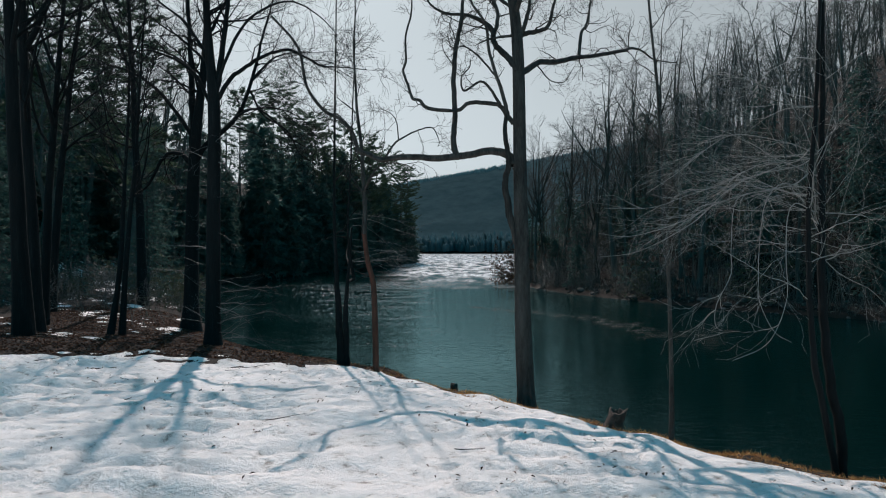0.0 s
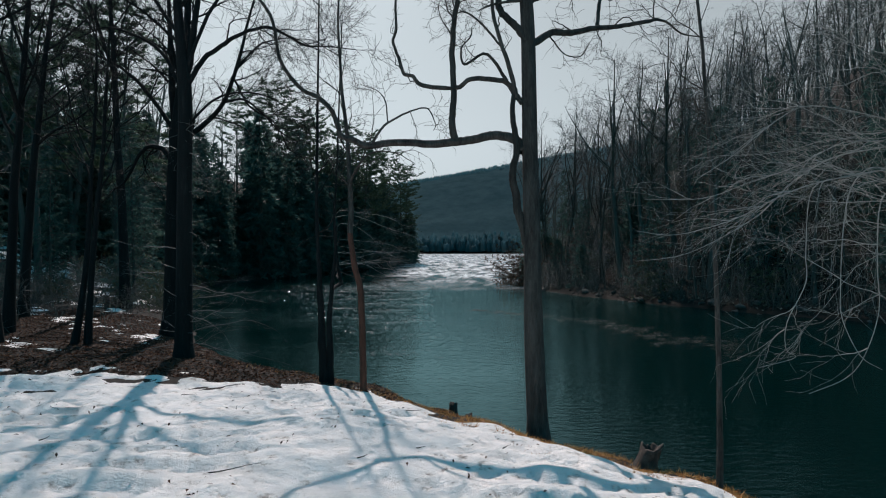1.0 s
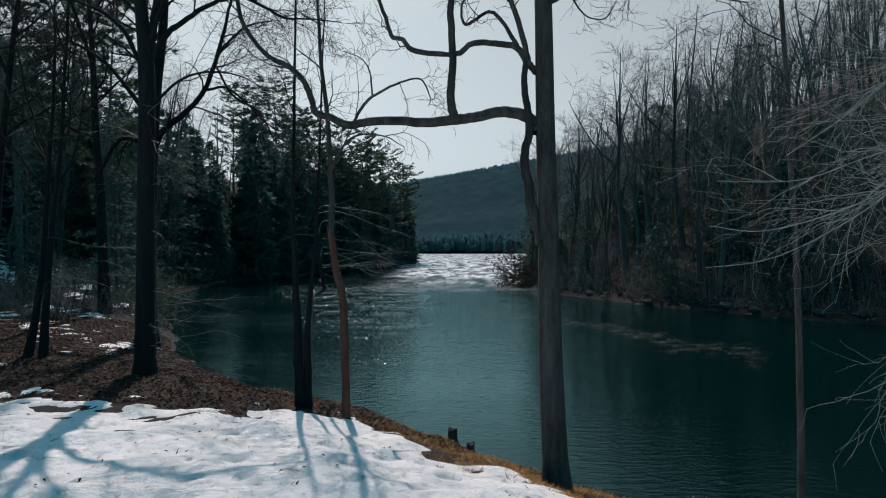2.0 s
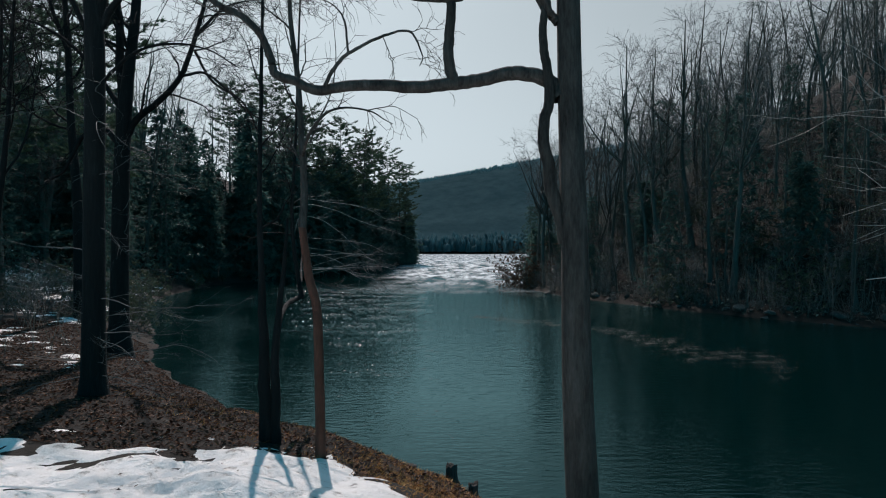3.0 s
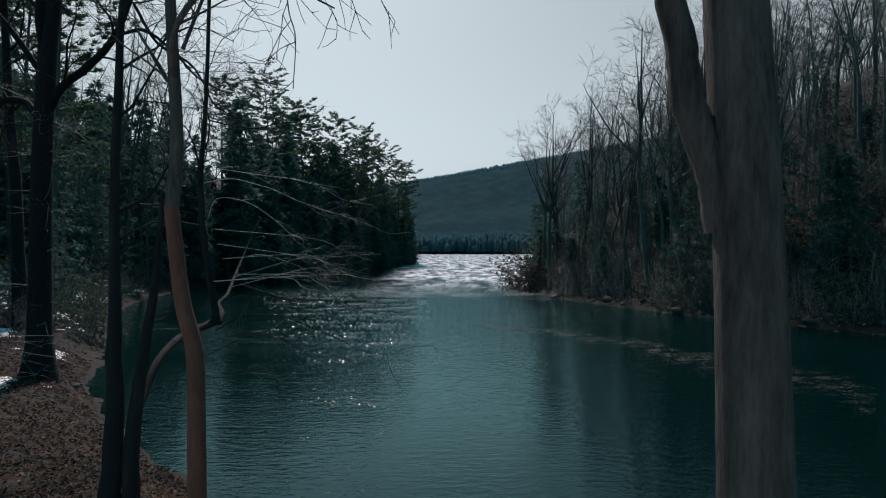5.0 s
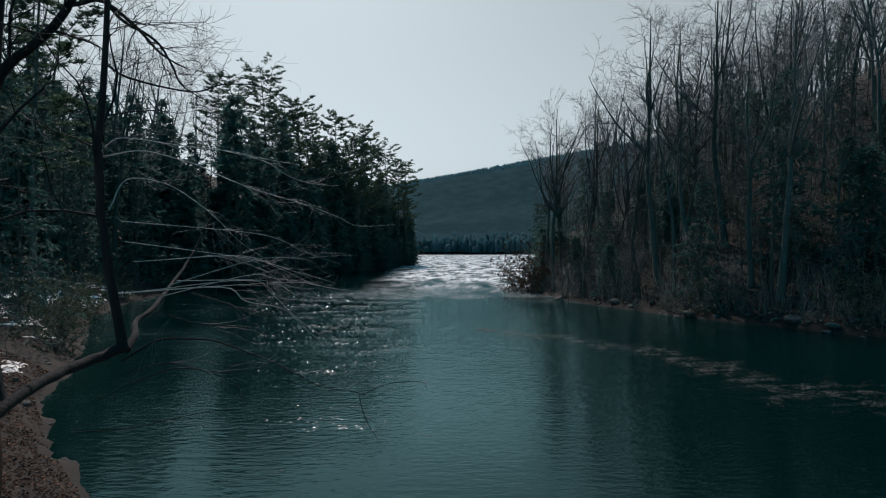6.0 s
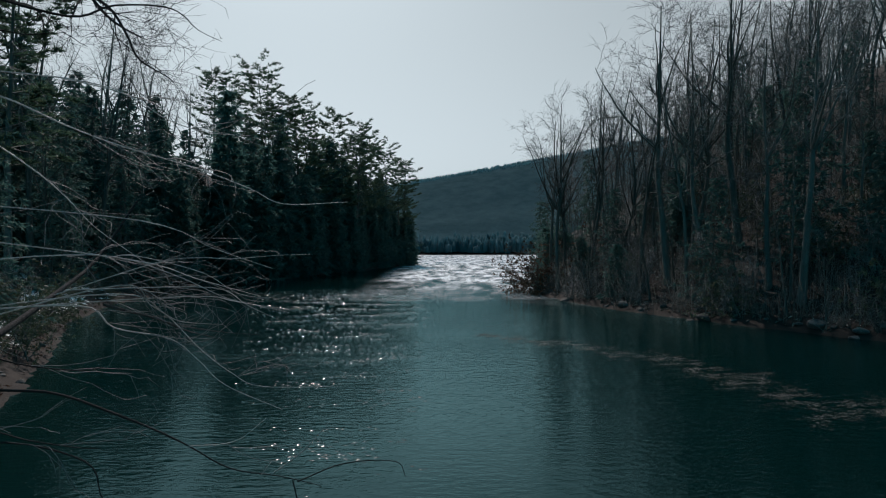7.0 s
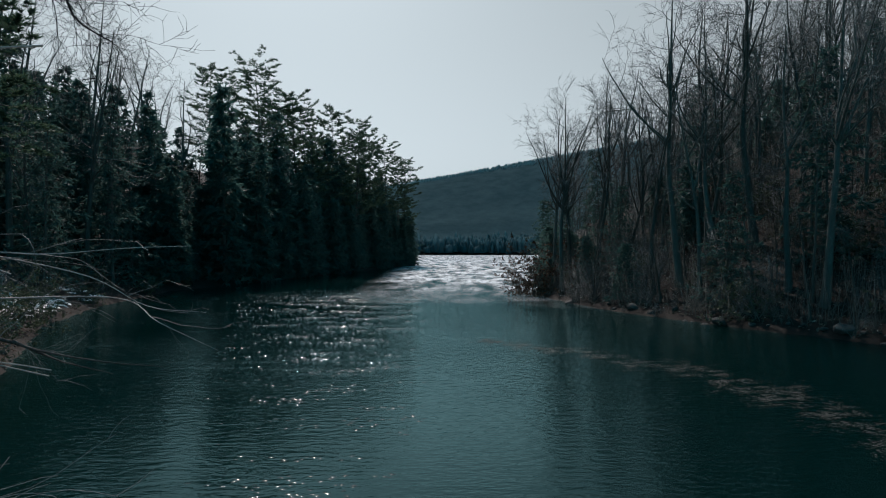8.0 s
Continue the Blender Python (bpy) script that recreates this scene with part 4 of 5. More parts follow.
def bank_tree(seed, trunk, radii, limbs, label):
    """A large dark hardwood: trunk and limbs along given lines, and a lace of twigs."""
    at = (trunk[0][0], trunk[0][1], ground_at(trunk[0][0], trunk[0][1]))
    e = hero("bare_tree", at, label, "bare trees on the near bank")
    rng, twigs, w = np.random.RandomState(seed), Wood(), Wood()
    line = spline(local(trunk, at), 5)
    rr = np.interp(np.linspace(0, 1, len(line)), np.linspace(0, 1, len(radii)), radii)
    w.add(line, rr, 12)
    child("trunk", w.mesh("trunk", BARK_BACKLIT), e)
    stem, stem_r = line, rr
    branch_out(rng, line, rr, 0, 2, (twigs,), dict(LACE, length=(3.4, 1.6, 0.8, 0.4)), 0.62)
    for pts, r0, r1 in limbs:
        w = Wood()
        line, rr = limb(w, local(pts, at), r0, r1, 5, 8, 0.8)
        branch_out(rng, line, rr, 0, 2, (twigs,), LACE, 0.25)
        child("limb", w.mesh("limb", BARK_BACKLIT), e)
    child("crown", twigs.mesh("crown", BARK_BACKLIT), e)
    dead = Wood()
    whips(rng, dead, stem, stem_r, 14, 0.12, 0.5, (0.9, -0.25, 0.1), 2.6, -0.03, fan=4, curl=0.12, girth=0.010)
    whips(rng, dead, stem, stem_r, 8, 0.12, 0.5, (-0.9, -0.25, 0.1), 2.6, -0.03, fan=4, curl=0.12, girth=0.010)
    child("lower_crown", dead.mesh("lower_crown", TWIG), e, "grey dead drooping lower branches")


bank_tree(31, [(-7.2, 18.4, 0.9), (-7.2, 18.4, 2.0), (-7.19, 18.4, 3.6), (-7.18, 18.4, 6.2), (-7.16, 18.4, 8.9), (-7.3, 18.4, 10.6), (-7.39, 18.4, 11.9), (-7.46, 18.4, 13.5), (-7.5, 18.4, 18)], (0.42, 0.25, 0.22, 0.20, 0.19, 0.14, 0.11, 0.08, 0.02),
          (([(-7.16, 18.4, 9.2), (-6.93, 18.5, 10.98), (-6.76, 18.5, 12.4), (-6.61, 18.5, 14.2), (-6.4, 18.5, 16.5)], 0.11, 0.02),
           ([(-7.1, 18.4, 9.2), (-6.61, 18.4, 9.92), (-6.08, 18.4, 10.37), (-5.52, 18.4, 10.67), (-4.81, 18.4, 10.84), (-4.23, 18.4, 10.6), (-3.73, 18.4, 10.37), (-3.15, 18.4, 10.31), (-2.37, 18.4, 10.19)], 0.075, 0.01),
           ([(-7.16, 18.4, 8.0), (-6.44, 18.6, 8.86), (-5.73, 18.8, 9.13), (-5.02, 18.9, 9.04), (-4.3, 18.9, 8.6)], 0.04, 0.008),
           ([(-7.16, 18.4, 9.6), (-6.26, 18.2, 11.34), (-5.55, 18.2, 12.05), (-4.67, 18.2, 12.31), (-3.78, 18.2, 11.78), (-3.2, 18.2, 11.2)], 0.05, 0.008),
           ([(-7.2, 18.4, 9.0), (-7.85, 18.4, 10.1), (-8.56, 18.4, 10.63), (-9.36, 18.4, 10.81), (-10.2, 18.4, 10.6)], 0.06, 0.01),
           ([(-7.32, 18.4, 10.6), (-8.03, 18.3, 11.69), (-8.74, 18.3, 12.22), (-9.6, 18.2, 12.9)], 0.06, 0.012)), "tall dark hardwood with spreading leafless limbs on the bank")
bank_tree(32, [(-12.1, 28.2, 0.4), (-12.08, 28.2, 1.8), (-12.05, 28.2, 4.0), (-12.0, 28.2, 7.0), (-11.88, 28.2, 9.5), (-11.68, 28.2, 11.6), (-11.44, 28.2, 13.6), (-11.3, 28.2, 16.5), (-11.2, 28.2, 22)], (0.6, 0.36, 0.31, 0.29, 0.26, 0.2, 0.17, 0.13, 0.03),
          (([(-11.98, 28.2, 9.2), (-12.1, 28.3, 12.0), (-12.13, 28.3, 13.6), (-12.3, 28.3, 17.0), (-12.2, 28.3, 21)], 0.2, 0.03),
           ([(-12.0, 28.2, 8.4), (-11.38, 28.2, 9.43), (-9.85, 28.2, 10.95), (-9.04, 28.2, 13.19), (-8.64, 28.2, 14.81), (-8.0, 28.2, 17)], 0.15, 0.03),
           ([(-9.7, 28.2, 11.2), (-8.8, 28.2, 11.28), (-7.94, 28.2, 10.66), (-7.21, 28.2, 9.86), (-6.6, 28.2, 9.5)], 0.06, 0.012),
           ([(-9.1, 28.2, 12.8), (-8.2, 28.2, 13.7), (-7.4, 28.2, 14.0), (-6.6, 28.2, 14.1)], 0.06, 0.012),
           ([(-9.3, 28.4, 12.2), (-8.8, 29.0, 11.17), (-7.8, 29.0, 10.58), (-7.29, 29.0, 9.87), (-6.99, 29.0, 9.27), (-6.3, 29.0, 8.77)], 0.05, 0.01),
           ([(-12.0, 28.2, 8.6), (-12.6, 28.2, 9.1), (-13.36, 28.2, 9.04), (-14.09, 28.2, 7.76), (-14.8, 28.2, 7.2)], 0.13, 0.03),
           ([(-12.0, 28.2, 10.0), (-13.4, 28.0, 12.0), (-14.8, 28.0, 13.0), (-16.2, 28.0, 13.4)], 0.1, 0.02)), "massive dark hardwood with a forked trunk at the river's edge")
for x, y, seed, h, r, c, forks, lean in ((-18.6, 36.5, 33, 24, 0.3, 0.4, 2, 0.005),
                                         (-13.1, 18.4, 34, 22, 0.26, 0.4, 3, 0.02), (-14.2, 20.6, 35, 20, 0.24, 0.4, 2, 0.02), (-11.7, 20.6, 36, 12, 0.11, 0.4, 1, 0.12), (-11.35, 20.8, 37, 13, 0.11, 0.4, 1, 0.14),
                                         (-17, 25, 38, 20, 0.2, 0.4, 2, 0.03), (-20, 30, 39, 22, 0.22, 0.4, 2, 0.03)):
    forest_tree(x, y, seed, h, r, c, "dark bare hardwood rising from brown leaf litter on the bank", forks, lean)

forest_tree(4.08, 10.5, 41, 13, 0.042, 0.35, "slim straight bare sapling at the water's edge", 1, 0.02, 2, dict(FINE, count=(14, 6, 5, 3), length=(2.0, 1.0, 0.5, 0.3)), BARK, BARK)


def weeping_tree():
    at = (6.2, 9.15, ground_at(6.2, 9.15))
    e = hero("weeping_tree", at, "two-stemmed bare tree with pale weeping twigs over the dark water")
    rng, twigs = np.random.RandomState(21), Wood()
    for pts, r in (([(6.15, 9.1, 0.6), (6.0, 9.1, 1.6), (5.78, 9.1, 2.8), (5.68, 9.1, 4.0), (5.66, 9.1, 5.2), (5.75, 9.1, 6.9), (5.85, 9.1, 8.9), (5.9, 9.1, 11)], 0.055),
                   ([(6.3, 9.2, 0.6), (6.2, 9.2, 1.6), (6.05, 9.2, 2.8), (5.97, 9.25, 4.2), (5.95, 9.3, 5.4), (6.0, 9.3, 7.6), (6.05, 9.3, 9.4), (6.1, 9.3, 12)], 0.085)):
        w = Wood()
        line, rr = limb(w, local(pts, at), r, 0.02, 6, 10, 0.5)
        whips(rng, twigs, line, rr, 11, 0.5, 0.85, (-0.85, 0.1, 0.1), 2.2, -0.012, dense=True, curl=0.14)
        whips(rng, twigs, line, rr, 6, 0.45, 0.85, (0.8, 0.2, 0.3), 2.4, -0.03, curl=0.14)
        whips(rng, twigs, line, rr, 6, 0.4, 0.95, (0.0, -0.3, 0.6), 2.5, -0.06, curl=0.14)
        child("stem", w.mesh("stem", BARK_BACKLIT), e)
    for pts, r, n, way in (([(5.72, 9.1, 6.2), (5.45, 9.1, 5.95), (4.92, 9.1, 5.91), (4.29, 9.1, 5.6), (3.76, 9.1, 5.42), (3.22, 9.1, 5.24), (2.51, 9.1, 5.23)], 0.014, 7, (-0.8, 0, -0.05)),
                           ([(5.7, 9.1, 5.8), (5.37, 9.0, 5.59), (4.94, 9.0, 5.5), (4.45, 9.0, 5.39), (4.06, 9.0, 5.23), (3.53, 9.0, 4.97), (2.87, 9.0, 4.8), (2.39, 9.0, 4.84)], 0.016, 8, (-0.8, 0, -0.15)),
                           ([(5.75, 9.2, 6.0), (5.53, 9.2, 5.88), (4.89, 9.2, 5.75), (4.4, 9.2, 5.48), (3.99, 9.2, 5.07), (3.4, 9.2, 4.71), (2.95, 9.2, 4.53), (2.45, 9.2, 4.47)], 0.016, 8, (-0.8, 0, -0.2)),
                           ([(5.9, 9.3, 6.1), (5.51, 9.3, 6.27), (4.68, 9.3, 6.41), (4.23, 9.3, 6.22), (3.72, 9.3, 5.81), (3.22, 9.3, 5.49)], 0.014, 7, (-0.8, 0, -0.15)),
                           ([(5.7, 9.1, 5.5), (5.2, 9.0, 5.6), (4.94, 9.0, 5.32), (4.85, 9.0, 4.75), (4.83, 9.0, 4.14), (4.85, 9.0, 3.78), (5.07, 9.0, 3.34), (5.33, 9.0, 3.17)], 0.012, 2, (0.1, 0, -0.6)),
                           ([(5.7, 9.1, 5.2), (5.4, 9.0, 5.3), (5.21, 8.9, 5.05), (5.19, 8.9, 4.4), (5.21, 8.9, 3.88), (5.04, 8.9, 3.36), (4.82, 8.9, 3.1), (4.39, 8.9, 2.91)], 0.013, 3, (-0.4, 0, -0.3)),
                           ([(5.0, 9.0, 5.5), (4.5, 9.0, 5.35), (4.41, 9.0, 4.6), (4.41, 9.0, 4.22), (4.19, 9.0, 3.74), (4.17, 9.0, 3.43), (4.28, 9.0, 3.32), (3.84, 9.0, 3.2)], 0.010, 2, (-0.3, 0, -0.3))):
        w = Wood()
        line, rr = limb(w, local(pts, at), r * 0.6, 0.003, 5, 6, 0.5)
        whips(rng, twigs, line, rr, n, 0.2, 0.9, way, 0.6, 0.0, fan=4, curl=0.11)
        child("limb", w.mesh("limb", TWIG_PALE_SUNLIT), e)
    child("crown", twigs.mesh("crown", TWIG_PALE_SUNLIT), e, "pale weeping twigs")


weeping_tree()

# ---- the woods ----
rng = np.random.RandomState(77)
FARBARE = dict(BARE, count=(7, 4, 4, 3), wiggle=(0.2, 0.24, 0.24, 0.2), sides=(4, 3, 3, 3), steps=(5, 2, 1, 1), least=0.014, length=(4.8, 2.4, 1.3, 0.5), angle=(56, 54, 48, 45), rise=(0.04, 0.02, 0.0, 0), thin=(0.5, 0.55, 0.55, 0.6))
BARE_KINDS = [bare_tree_meshes(100 + k, (17, 20, 15, 22, 12)[k], (0.2, 0.24, 0.16, 0.27, 0.09)[k], (0.42, 0.45, 0.38, 0.42, 0.25)[k], 2, FARBARE, 0.04, (4, 3, 3, 4, 1)[k], crook=0.05, fork=34) for k in range(5)]
HEMLOCKS = [conifer_meshes(200 + k, (22, 25, 13)[k], (0.22, 0.27, 0.13)[k], (0.6, 1.0, 0.4)[k], (5.2, 5.6, 4.0)[k], "hemlock", NEEDLE) for k in range(3)]
FINE_HEMLOCKS = [conifer_meshes(210 + k, (20, 14, 7)[k], (0.2, 0.13, 0.07)[k], (0.6, 0.5, 0.3)[k], (4.6, 3.8, 2.3)[k], "hemlock", NEEDLE, 1.0, True) for k in range(3)]
PINES = [conifer_meshes(220 + k, (33, 31, 32)[k], 0.34, (13, 11, 12)[k], (5.8, 4.8, 5.2)[k], "pine", PINE, 1.1) for k in range(3)]
THICKET = dict(BARE, count=(6, 5, 5, 3), length=(1.7, 0.9, 0.5, 0.3), sides=(3, 3, 3, 3), steps=(2, 1, 1, 1), least=0.008, rise=(0.06, 0.04, 0, 0))


def shrub_meshes(seed, height):
    rng, stems, twigs = np.random.RandomState(seed), Wood(), Wood()
    for k in range(6):
        line = bent(rng, (rng.normal(0, 0.2), rng.normal(0, 0.2), -0.1), (rng.normal(0, 0.4), rng.normal(0, 0.4), 1), height * rng.uniform(0.6, 1.1), 6, 0.12, 0.03)
        rr = np.linspace(0.03, 0.008, 7)
        stems.add(line, rr, 5)
        branch_out(rng, line, rr, 0, 1, (twigs,), THICKET, 0.15)
    return stems.mesh("stem", BARK_FAR), twigs.mesh("crown", TWIG)


def laurel_meshes(seed, height):
    """An evergreen understory bush: crooked stems and clumps of leathery leaves."""
    rng, stems, at = np.random.RandomState(seed), Wood(), []
    for k in range(7):
        line = bent(rng, (rng.normal(0, 0.25), rng.normal(0, 0.25), -0.1), (rng.normal(0, 0.6), rng.normal(0, 0.6), 1), height * rng.uniform(0.6, 1.1), 6, 0.25, 0.02)
        stems.add(line, np.linspace(0.03, 0.008, 7), 4)
        for q in range(16):
            i = rng.randint(2, 7)
            tip = line[i] + rng.normal(0, 0.22, 3) * height
            stems.spike(line[i], tip, 0.012)
            at += [tip + rng.normal(0, 0.10, 3) for _ in range(3)]
    at = np.array(at)
    v, f = blades(rng, at, np.tile([0, 0, 0.2], (len(at), 1)), 0.18, 0.06, 6, 1.0, 0.2)
    return stems.mesh("stem", BARK_FAR), mesh_of("crown", v, f, LAUREL, False)


LAURELS = [laurel_meshes(260 + k, (1.6, 2.4, 3.2)[k]) for k in range(3)]
SHRUBS = [shrub_meshes(240 + k, (2.5, 3.5, 4.5)[k]) for k in range(3)]


def plant(name, meshes, x, y, scale, label, group, crown="crown", category="tree"):
    e = thing(name, (x, y, ground_at(x, y)), label, category, group)
    e.rotation_euler, e.scale = (0, 0, rng.uniform(0, 6.28)), (scale, scale, scale * rng.uniform(0.92, 1.08))
    child("trunk", meshes[0], e)
    child(crown, meshes[1], e)


for k, (x, y, s) in enumerate(((-36.2, 135, 1.08), (-28.1, 132, 1.12), (-24.0, 140, 1.0), (-38.5, 122, 0.8), (-19.4, 143, 1.05), (-17.2, 160, 0.95), (-15.0, 172, 0.99), (-12.2, 186, 1.02), (-44, 128, 0.9), (-30, 150, 0.98), (-22, 165, 0.96), (-13.6, 180, 0.95), (-18.5, 152, 0.92),
                               (-27.5, 52, 0.8), (-33, 50, 0.9), (-38, 62, 0.95), (-30, 112, 0.82), (-24.5, 128, 0.85), (-33, 128, 0.95))):
    plant("white_pine", PINES[k % 3], x, y, s, "tall white pine with ragged dark green plumes on the far bank", "white pines")


def scatter(n, x0, x1, y0, y1, gap, ok):
    """Up to n places at least gap apart, where ok(x, y, metres to the river) holds."""
    out = np.zeros((0, 2))
    xs, ys = rng.uniform(x0, x1, n * 30), rng.uniform(y0, y1, n * 30)
    for x, y, d in zip(xs, ys, shore(xs, ys)):
        if len(out) < n and ok(x, y, d) and (not len(out) or ((out - (x, y)) ** 2).sum(1).min() > gap * gap):
            out = np.concatenate([out, [(x, y)]])
    return [(float(a), float(b)) for a, b in out]


def low_gap(x, y):
    """A strip of the left bank where the conifers stay low and the sky shows through bare crowns."""
    return -0.475 < (x - 0.5) / (y - 17) < -0.415


def d_small(x, y):
    """Near the point only young trees grow."""
    return x < 16


def clearing(x, y):
    """The open snowy patch on the wooded bank."""
    return -37 < x < -20 and 44 < y < 62


for x, y in scatter(76, -52, -8, 84, 192, 2.3, lambda x, y, d: 0.6 < d < 7):
    plant("hemlock", HEMLOCKS[rng.randint(3)], x, y, rng.uniform(0.65, 1.05) * (0.75 if low_gap(x, y) else 1), "dense dark green hemlock crowding the wooded bank", "hemlocks")
for x, y in scatter(22, -40, -8, 96, 194, 2.6, lambda x, y, d: 0.2 < d < 3):
    plant("hemlock", HEMLOCKS[2], x, y, rng.uniform(0.6, 1.0), "low dark green hemlock with boughs reaching over the water", "hemlocks")
for x, y in scatter(54, -70, -12, 84, 188, 3.2, lambda x, y, d: 5 < d < 22):
    plant("hemlock", HEMLOCKS[rng.randint(2)], x, y, rng.uniform(0.68, 0.9) * (0.75 if low_gap(x, y) else 1), "dense dark green hemlock crowding the wooded bank", "hemlocks")
for x, y in scatter(48, -66, -18, 24, 86, 3.2, lambda x, y, d: 2.0 < d < 30 and not clearing(x, y) and (y > 40 or d > 5)):
    plant("hemlock", FINE_HEMLOCKS[rng.choice((0, 0, 1))], x, y, rng.uniform(0.9, 1.2) * (0.45 if y < 42 else 0.62 if y < 60 else 0.85), "dense dark green hemlock crowding the wooded bank", "hemlocks")
for x, y in scatter(26, -74, -38, 55, 112, 3.0, lambda x, y, d: d > 6):
    plant("hemlock", HEMLOCKS[2], x, y, rng.uniform(0.8, 1.2), "dark green hemlock on the shaded slope behind the bank", "hemlocks")
for x, y in scatter(14, -50, -26, 58, 110, 3.5, lambda x, y, d: d > 2.5):
    plant("bare_tree", BARE_KINDS[rng.choice((1, 3))], x, y, rng.uniform(1.1, 1.3), "tall leafless hardwood rising above the dark hemlocks", "bare trees on the left bank")
for x, y in scatter(38, -60, -16, 22, 120, 3.0, lambda x, y, d: d > 3 and not clearing(x, y)):
    plant("bare_tree", BARE_KINDS[rng.randint(5)], x, y, rng.uniform(0.8, 1.15), "leafless hardwood among the dark hemlocks", "bare trees on the left bank")
SPREAD = dict(FARBARE, count=(9, 6, 5, 3), length=(3.6, 1.9, 1.1, 0.5), angle=(46, 48, 46, 45), rise=(0.06, 0.03, 0.02, 0), least=0.011)
SKYLINE_KINDS = [bare_tree_meshes(130 + k, (16, 15, 18)[k], (0.2, 0.18, 0.24)[k], (0.4, 0.34, 0.45)[k], 2, SPREAD, 0.05, (5, 5, 5)[k], crook=0.06, fork=38) for k in range(3)]
for x, y, s, k in ((11.6, 73, 1.15, 0), (13.0, 76, 1.1, 1), (11.5, 77, 0.95, 2), (15.0, 73, 1.0, 0), (17.0, 70, 0.85, 1), (16.2, 78, 1.05, 2), (14.4, 80, 0.95, 0)):
    plant("bare_tree", SKYLINE_KINDS[k], x, y, s, "spreading leafless hardwood on the stony point by the rapids", "bare trees on the point")
for x, y, s, k in ((17.6, 60, 1.2, 2), (19.6, 58.5, 1.15, 0), (22.4, 58.8, 1.2, 2), (20.6, 62, 1.1, 1), (25.5, 56.5, 1.15, 0), (22.0, 50.5, 1.0, 2)):
    plant("bare_tree", SKYLINE_KINDS[k], x, y, s, "tall spreading leafless hardwood standing above the steep hillside", "bare trees on the hillside")
for x, y in scatter(125, 8, 75, 32, 100, 1.9, lambda x, y, d: 1.2 < d < 32 and not (y > 63 and x < 19 and d < 6)):
    plant("bare_tree", BARE_KINDS[rng.randint(5)], x, y, rng.uniform(0.55, 1.0), "grey leafless hardwood on the steep wooded hillside", "bare trees on the hillside")
for x, y in scatter(48, 9, 60, 34, 110, 2.6, lambda x, y, d: 0.8 < d < 30):
    plant("hemlock", FINE_HEMLOCKS[2 if d_small(x, y) else rng.choice((1, 2))], x, y, rng.uniform(0.55, 1.0), "small ragged hemlock on the wooded hillside", "young hemlocks")
for x, y, k, size in ((11.5, 79, 2, 0.8), (12.2, 84, 2, 1.0), (13.0, 90, 1, 0.7), (13.6, 83, 1, 0.6), (10.8, 76, 2, 0.5), (14.4, 97, 1, 0.8), (13.4, 79.5, 2, 0.9)):
    plant("hemlock", FINE_HEMLOCKS[k], x, y, size, "ragged young hemlock leaning over the rapids from the point", "young hemlocks")
for x, y in scatter(110, 8, 60, 32, 112, 1.6, lambda x, y, d: 0.2 < d < 20):
    plant("brush_shrub", SHRUBS[rng.randint(3)], x, y, rng.uniform(0.7, 1.3), "tangled leafless brush on the wooded hillside", "brush", category="shrub")
for x, y in scatter(60, 8, 60, 33, 90, 1.8, lambda x, y, d: 0.2 < d < 18):
    plant("laurel_bush", LAURELS[rng.randint(3)], x, y, rng.uniform(0.7, 1.3), "dark evergreen bush on the wooded hillside above the water", "evergreen bushes", category="bush")
for x, y in scatter(25, -34, -14, 36, 90, 2.0, lambda x, y, d: 0.2 < d < 8):
    plant("laurel_bush", LAURELS[rng.randint(3)], x, y, rng.uniform(0.6, 1.1), "dark evergreen bush under the trees of the wooded bank", "evergreen bushes", category="bush")
for x, y in scatter(40, -40, -14, 24, 70, 2.0, lambda x, y, d: d > 1):
    plant("brush_shrub", SHRUBS[rng.randint(3)], x, y, rng.uniform(0.5, 1.0), "tangled leafless brush under the dark trees", "brush", category="shrub")


def crowns(n, x0, x1, y0, y1, low, high, ok, name, mat, label):
    """Treetops too far off to pick apart: small pointed or rounded crowns over the slopes, joined."""
    x, y = rng.uniform(x0, x1, n), rng.uniform(y0, y1, n)
    keep = ok(x, y)
    x, y = x[keep], y[keep]
    z, h, r, m = land(x, y), rng.uniform(low, high, len(x)), rng.uniform(0.12, 0.25, len(x)) * high, len(x)
    k, blunt = 5, rng.uniform(0.35, 0.8, len(x))
    a = np.arange(k) * 6.283 / k
    rings = []
    for up, wide in ((0.0, 1.0), (0.7, None)):
        w = (blunt if wide is None else wide) * r
        jag = rng.uniform(0.75, 1.25, (m, k))
        rings.append(np.stack([x[:, None] + w[:, None] * jag * np.cos(a), y[:, None] + w[:, None] * jag * np.sin(a), (z + h * up)[:, None] + rng.normal(0, 0.4, (m, k))], -1))
    v = np.concatenate([*rings, np.stack([x, y, z + h], -1)[:, None]], 1)
    q = (np.arange(k) + 1) % k
    i = np.arange(k)
    f = np.concatenate([np.stack([i, q, q + k], 1), np.stack([i, q + k, i + k], 1), np.stack([i + k, q + k, np.full(k, 2 * k)], 1)])
    return tagged(new(name, mesh_of(name, v.reshape(-1, 3), (f[None] + (np.arange(m) * (2 * k + 1))[:, None, None]).reshape(-1, 3), mat)), label, "woods", kind="stuff")


def canopy(x, y):
    """The dim floor of twigs under the ridge's treetops."""
    return land(x, y) + 2 + 0.7 * waves(x, y, 14.0, 62)


